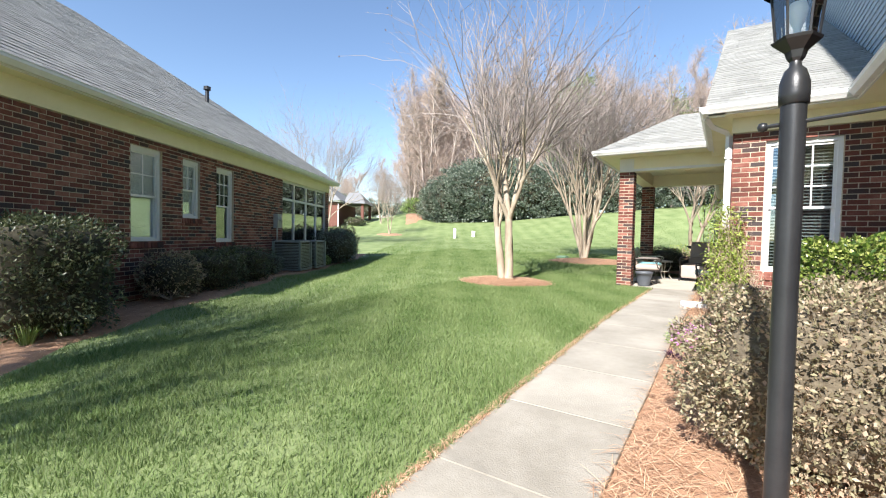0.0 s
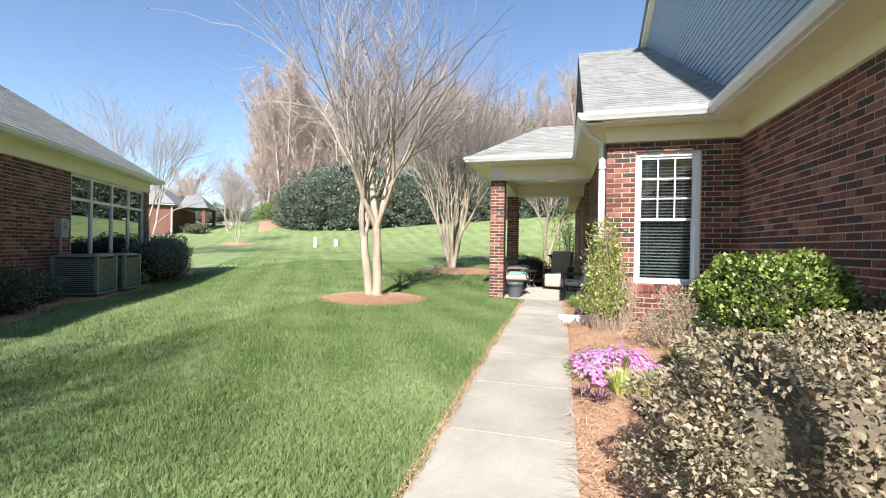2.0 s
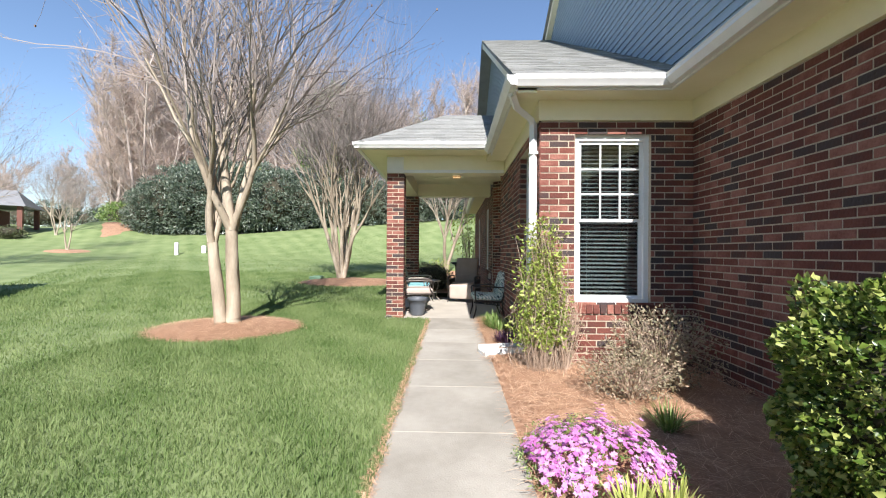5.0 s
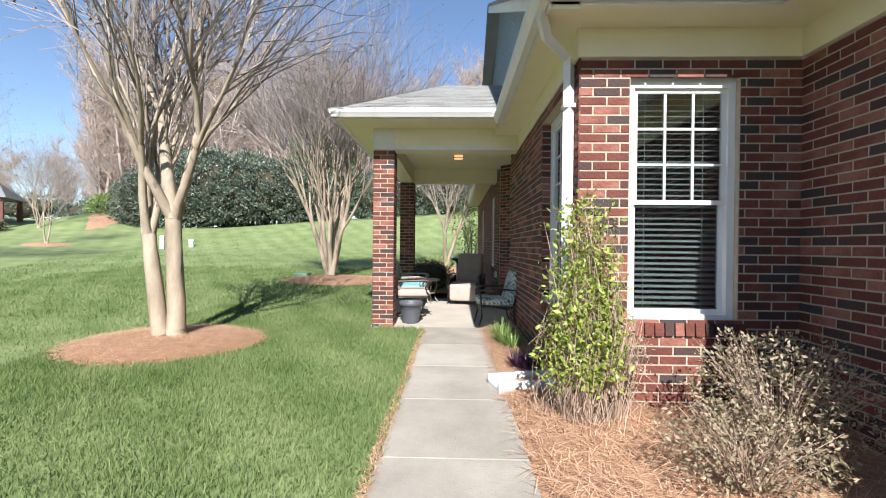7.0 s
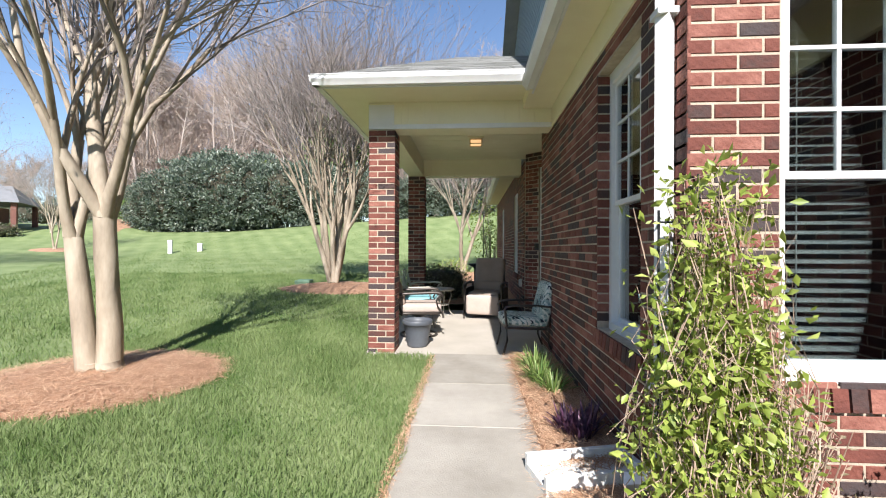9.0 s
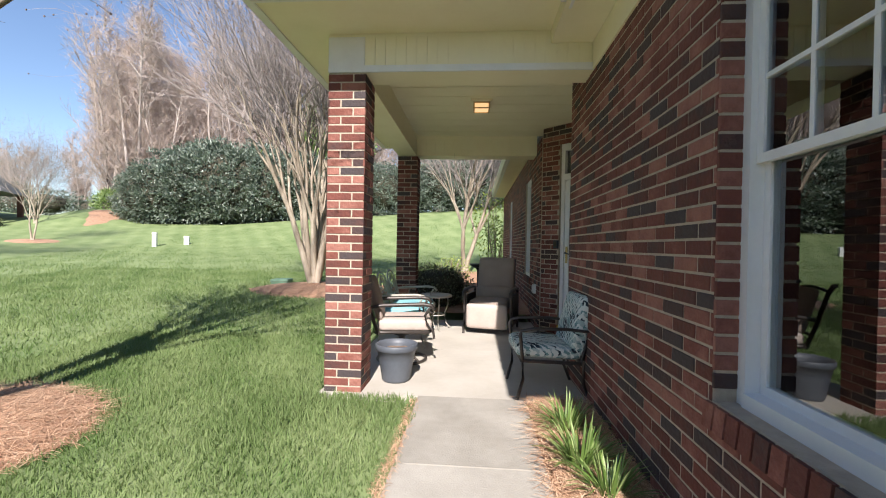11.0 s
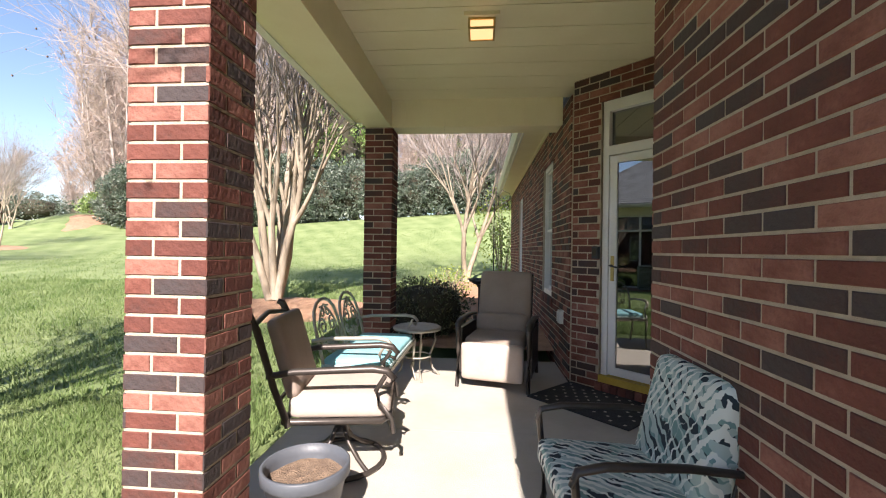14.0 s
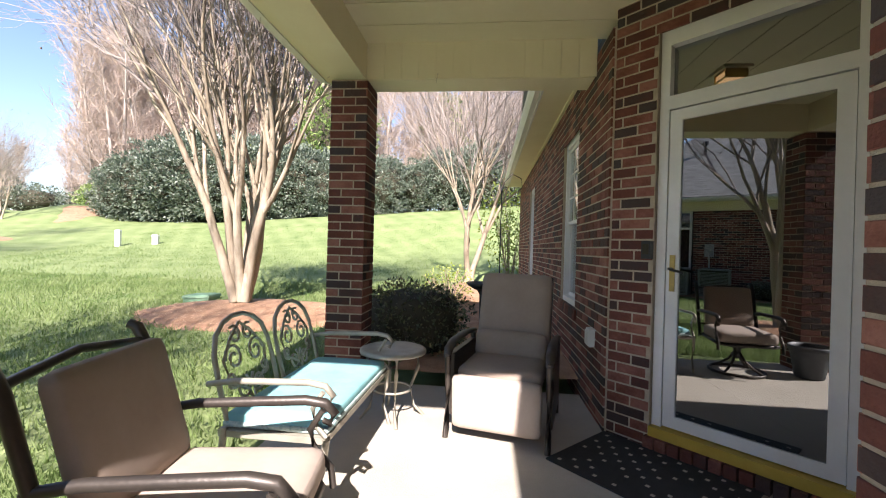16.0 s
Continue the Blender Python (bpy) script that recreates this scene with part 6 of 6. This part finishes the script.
def swivel_chair(at, turn):
    """A swivel rocker that faces its +x."""
    ob = thing("swivel_chair", "bronze metal swivel patio chair with taupe cushions", "chair", at, turn)
    ring_pts = [(0.27 * math.cos(a * 0.2618), 0.27 * math.sin(a * 0.2618), 0.02) for a in range(25)]
    part("base_ring", Geo().tube(ring_pts, 0.016, 6, False), bronze, ob, smooth=True)
    for k in range(4):
        a = radians(45 + 90 * k)
        c, s = math.cos(a), math.sin(a)
        part("base_leg", Geo().tube([(0.27 * c, 0.27 * s, 0.02), (0.17 * c, 0.17 * s, 0.07), (0.08 * c, 0.08 * s, 0.14), (0.035 * c, 0.035 * s, 0.22)], 0.014, 6), bronze, ob, smooth=True)
    part("spindle", Geo().lathe([(0.0, 0.16), (0.045, 0.17), (0.05, 0.2), (0.035, 0.23), (0.04, 0.27), (0.10, 0.29), (0.10, 0.33), (0.0, 0.33)], (0, 0, 0), 16), black_metal, ob, smooth=True)
    part("seat_frame", Geo().tube([(-0.27, -0.28, 0.36), (0.27, -0.28, 0.36), (0.31, -0.2, 0.36), (0.31, 0.2, 0.36), (0.27, 0.28, 0.36), (-0.27, 0.28, 0.36), (-0.27, -0.28, 0.36)], 0.02, 6), bronze, ob, smooth=True)
    part("seat_cushion", Geo().cushion(0.58, 0.56, 0.13, pose(0.03, 0, 0.43)), taupe_lit, ob, smooth=True)
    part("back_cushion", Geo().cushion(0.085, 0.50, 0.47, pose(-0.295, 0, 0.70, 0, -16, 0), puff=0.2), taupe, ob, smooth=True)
    for y in (-0.30, 0.30):
        part("back_post", Geo().tube([(-0.24, y, 0.34), (-0.32, y, 0.55), (-0.42, y, 0.88), (-0.46, y, 0.955), (-0.49, y, 0.965)], [0.02, 0.02, 0.022, 0.024, 0.02], 8), bronze, ob, smooth=True)
        part("arm", Geo().tube(arm_curve(-0.36, 0.32, y, 0.64), [0.018, 0.02, 0.022, 0.022, 0.02, 0.017, 0.012], 8), bronze, ob, smooth=True)
        part("arm_support", Geo().tube([(0.29, y, 0.62), (0.24, y, 0.54), (0.26, y, 0.46), (0.33, y, 0.38), (0.34, y, 0.30)], 0.015, 6), bronze, ob, smooth=True)
    part("top_rail", Geo().tube([(-0.435, -0.30, 0.90), (-0.455, 0, 0.935), (-0.435, 0.30, 0.90)], 0.016, 6), bronze, ob, smooth=True)
    part("lower_rail", Geo().tube([(-0.30, -0.30, 0.48), (-0.30, 0.30, 0.48)], 0.013, 6), bronze, ob)
    return ob


swivel_chair((-1.305, 10.83, 0.0), 9)


def scroll_back(ob, y, w=0.46):
    """One arched back panel of cast scrollwork."""
    back = lambda yy, z: (-0.24 - 0.13 * (z - 0.40) / 0.5, y + yy, z)
    rim = [(-w / 2, 0.42), (-w / 2 - 0.005, 0.60), (-w / 2 + 0.002, 0.74), (-w / 2 + 0.04, 0.83), (-w / 4 - 0.01, 0.885), (-0.05, 0.91), (0.05, 0.91), (w / 4 + 0.01, 0.885), (w / 2 - 0.04, 0.83), (w / 2 - 0.002, 0.74), (w / 2 + 0.005, 0.60), (w / 2, 0.42)]
    panel = part("back_panel", Geo().tube([back(*p) for p in rim], 0.0135, 6), aged, ob, smooth=True)
    for s in (-1, 1):
        for cy, cz, r0, turns, ph in ((0.10, 0.70, 0.075, 1.4, 0), (0.07, 0.54, 0.065, 1.3, 2.2), (0.15, 0.60, 0.045, 1.2, 4.0), (0.06, 0.81, 0.05, 1.3, 1.0)):
            pts = []
            for k in range(15):
                t = k / 14
                a = ph + t * turns * 6.283
                r_ = r0 * (1 - 0.75 * t)
                pts.append(back(s * (cy + r_ * math.cos(a)), cz + r_ * math.sin(a)))
            part("scroll", Geo().tube(pts, 0.0085, 5), aged, panel, smooth=True)
        part("scroll", Geo().tube([back(s * p, z) for p, z in ((0.0, 0.43), (0.03, 0.52), (0.16, 0.58), (0.19, 0.70), (0.10, 0.80), (0.0, 0.87))], 0.009, 5), aged, panel, smooth=True)
    return panel


def settee(at, turn):
    """A two-seat cast metal bench facing its +x."""
    ob = thing("garden_settee", "pale cast-metal scrollback settee with teal seat cushion", "bench", at, turn)
    scroll_back(ob, -0.29, 0.50)
    scroll_back(ob, 0.29, 0.50)
    part("seat_frame", Geo().box(-0.27, 0.27, -0.58, 0.58, 0.375, 0.405), aged, ob)
    part("seat_cushion", Geo().cushion(0.52, 1.10, 0.075, pose(0.0, 0, 0.447), n=12), teal, ob, smooth=True)
    part("cushion_edge", Geo().cushion(0.535, 1.115, 0.035, pose(0.0, 0, 0.425), puff=0.0), teal_edge, ob, smooth=True)
    for y in (-0.58, 0.58):
        part("arm", Geo().tube(arm_curve(-0.33, 0.28, y, 0.64), [0.014, 0.016, 0.017, 0.017, 0.016, 0.014, 0.01], 8), aged, ob, smooth=True)
        part("arm_support", Geo().tube([(0.25, y, 0.62), (0.20, y, 0.54), (0.22, y, 0.46), (0.28, y, 0.40)], 0.013, 6), aged, ob, smooth=True)
        part("front_leg", Geo().tube([(0.27, y, 0.40), (0.26, y, 0.27), (0.24, y, 0.14), (0.29, y, 0.0)], [0.018, 0.016, 0.012, 0.014], 6), aged, ob, smooth=True)
        part("back_leg", Geo().tube([(-0.24, y, 0.42), (-0.26, y, 0.2), (-0.33, y, 0.0)], [0.016, 0.014, 0.013], 6), aged, ob, smooth=True)
    return ob


settee((-1.385, 11.96, 0.0), -1)
table = thing("side_table", "round pale metal side table with curved legs", "side table", (-1.10, 12.68, 0.0))
part("tabletop", Geo().lathe([(0.0, 0.53), (0.23, 0.53), (0.25, 0.522), (0.255, 0.508), (0.25, 0.495), (0.22, 0.49), (0.0, 0.49)], (0, 0, 0), 36), aged, table, smooth=True)
for k in range(4):
    a = radians(20 + 90 * k)
    part("leg", Geo().tube([(r_ * math.cos(a), r_ * math.sin(a), z) for r_, z in ((0.19, 0.49), (0.20, 0.38), (0.14, 0.22), (0.17, 0.08), (0.245, 0.0))], [0.016, 0.014, 0.011, 0.011, 0.013], 6), aged, table, smooth=True)
part("brace_ring", Geo().tube([(0.145 * math.cos(a * 0.2618), 0.145 * math.sin(a * 0.2618), 0.22) for a in range(25)], 0.009, 6, False), aged, table, smooth=True)


def recliner(at, turn):
    """A cushioned recliner facing its -y."""
    ob = thing("patio_recliner", "taupe cushioned patio recliner with dark wicker sides", "recliner", at, turn)
    wicker = bronze
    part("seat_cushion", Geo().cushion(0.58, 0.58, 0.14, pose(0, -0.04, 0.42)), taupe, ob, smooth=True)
    part("footrest", Geo().cushion(0.60, 0.09, 0.36, pose(0, -0.36, 0.265, 4)), taupe_lit, ob, smooth=True)
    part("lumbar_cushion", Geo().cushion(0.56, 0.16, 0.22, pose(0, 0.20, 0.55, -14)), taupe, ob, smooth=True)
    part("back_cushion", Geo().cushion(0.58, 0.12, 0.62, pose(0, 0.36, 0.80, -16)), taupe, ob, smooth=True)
    part("back_frame", Geo().box(-0.29, 0.29, -0.02, 0.02, -0.36, 0.33, pose(0, 0.44, 0.76, -16)), wicker, ob)
    for x in (-0.345, 0.345):
        part("side_panel", Geo().box(x - 0.02, x + 0.02, -0.26, 0.36, 0.12, 0.56), wicker, ob)
        part("arm", Geo().tube([(x, 0.36, 0.62), (x, 0.1, 0.645), (x, -0.22, 0.64), (x, -0.33, 0.61), (x, -0.36, 0.55)], [0.028, 0.034, 0.036, 0.034, 0.026], 8, flat=0.6), wicker, ob, smooth=True)
        part("front_leg", Geo().tube([(x, -0.35, 0.58), (x, -0.33, 0.35), (x, -0.34, 0.12), (x, -0.37, 0.0)], [0.024, 0.022, 0.02, 0.02], 6), wicker, ob, smooth=True)
        part("back_leg", Geo().tube([(x, 0.34, 0.60), (x, 0.35, 0.3), (x, 0.40, 0.0)], [0.022, 0.02, 0.02], 6), wicker, ob, smooth=True)
    return ob


recliner((-0.24, 12.67, 0.0), -13)


def floral_chair(at, turn):
    """A low metal armchair facing its -x with floral cushions."""
    ob = thing("patio_armchair", "dark metal patio armchair with tropical leaf-print cushions", "chair", at, turn)
    part("seat_frame", Geo().tube([(-0.27, -0.27, 0.33), (0.24, -0.27, 0.31), (0.24, 0.27, 0.31), (-0.27, 0.27, 0.33), (-0.27, -0.27, 0.33)], 0.017, 6), bronze, ob)
    part("seat_cushion", Geo().cushion(0.56, 0.53, 0.12, pose(-0.03, 0, 0.40, 0, 3)), floral, ob, smooth=True)
    part("back_cushion", Geo().cushion(0.13, 0.53, 0.50, pose(0.25, 0, 0.625, 0, 14)), floral, ob, smooth=True)
    part("back_frame", Geo().tube([(0.24, -0.25, 0.32), (0.35, -0.25, 0.80), (0.36, 0.0, 0.84), (0.35, 0.25, 0.80), (0.24, 0.25, 0.32)], 0.014, 6), bronze, ob, smooth=True)
    for y in (-0.29, 0.29):
        part("arm", Geo().tube([(0.30, y, 0.58), (0.10, y, 0.60), (-0.18, y, 0.60), (-0.28, y, 0.58), (-0.30, y, 0.53)], [0.018, 0.02, 0.022, 0.02, 0.016], 8, flat=0.7), bronze, ob, smooth=True)
        part("front_leg", Geo().tube([(-0.29, y, 0.56), (-0.27, y, 0.36), (-0.26, y, 0.18), (-0.31, y, 0.0)], [0.016, 0.015, 0.013, 0.016], 6), bronze, ob, smooth=True)
        part("back_leg", Geo().tube([(0.24, y, 0.34), (0.24, y, 0.15), (0.30, y, 0.0)], 0.014, 6), bronze, ob, smooth=True)
    return ob


floral_chair((0.15, 10.02, 0.0), 4)

mat_ob = thing("door_mat", "black rubber door mat with punched holes", "door mat", (0.575, 12.08, 0.001), -45)
part("sheet", Geo().box(-0.48, 0.48, -0.34, 0.34, 0.0, 0.010), rubber, mat_ob)
hole_mat = mat("mat_hole", (0.42, 0.39, 0.34), (0.55, 0.51, 0.45), 8, 0.9)
g = Geo()
r = random.Random(8)
for i in range(15):
    for j in range(9):
        if (i + j) % 2 == 0 and r.random() < 0.75:
            x, y = -0.42 + i * 0.06, -0.28 + j * 0.07
            g.box(x - 0.011, x + 0.011, y - 0.011, y + 0.011, 0.010, 0.0115)
part("hole", g, hole_mat, mat_ob, kind="stuff")

bowl = thing("bird_bath", "dark bowl on a slender black stand", "bird bath", (-0.44, 13.75, 0.0))
part("bowl", Geo().lathe([(0.0, 0.89), (0.08, 0.90), (0.14, 0.935), (0.165, 0.97), (0.155, 0.97), (0.10, 0.925), (0.0, 0.91)], (0, 0, 0), 24), black_metal, bowl, smooth=True)
part("stand", Geo().lathe([(0.11, 0.0), (0.10, 0.02), (0.03, 0.04), (0.022, 0.4), (0.028, 0.85), (0.06, 0.9)], (0, 0, 0), 14), black_metal, bowl, smooth=True)
hook = thing("shepherd_hook", "tall black shepherd's hook pole in the bed", "plant hook", (-0.22, 15.4, 0.05))
part("pole", Geo().tube([(0, 0, -0.1), (0, 0, 2.15)], 0.008, 6), black_metal, hook)
for s in (-1, 1):
    part("hook_arm", Geo().tube([(0, 0, 2.0), (s * 0.03, 0, 2.18), (s * 0.14, 0, 2.30), (s * 0.26, 0, 2.24), (s * 0.28, 0, 2.12), (s * 0.22, 0, 2.06)], 0.006, 6), black_metal, hook, smooth=True)

# ---- bricks of walls and pillars ----
for job in brick_jobs:
    bricks(*job)
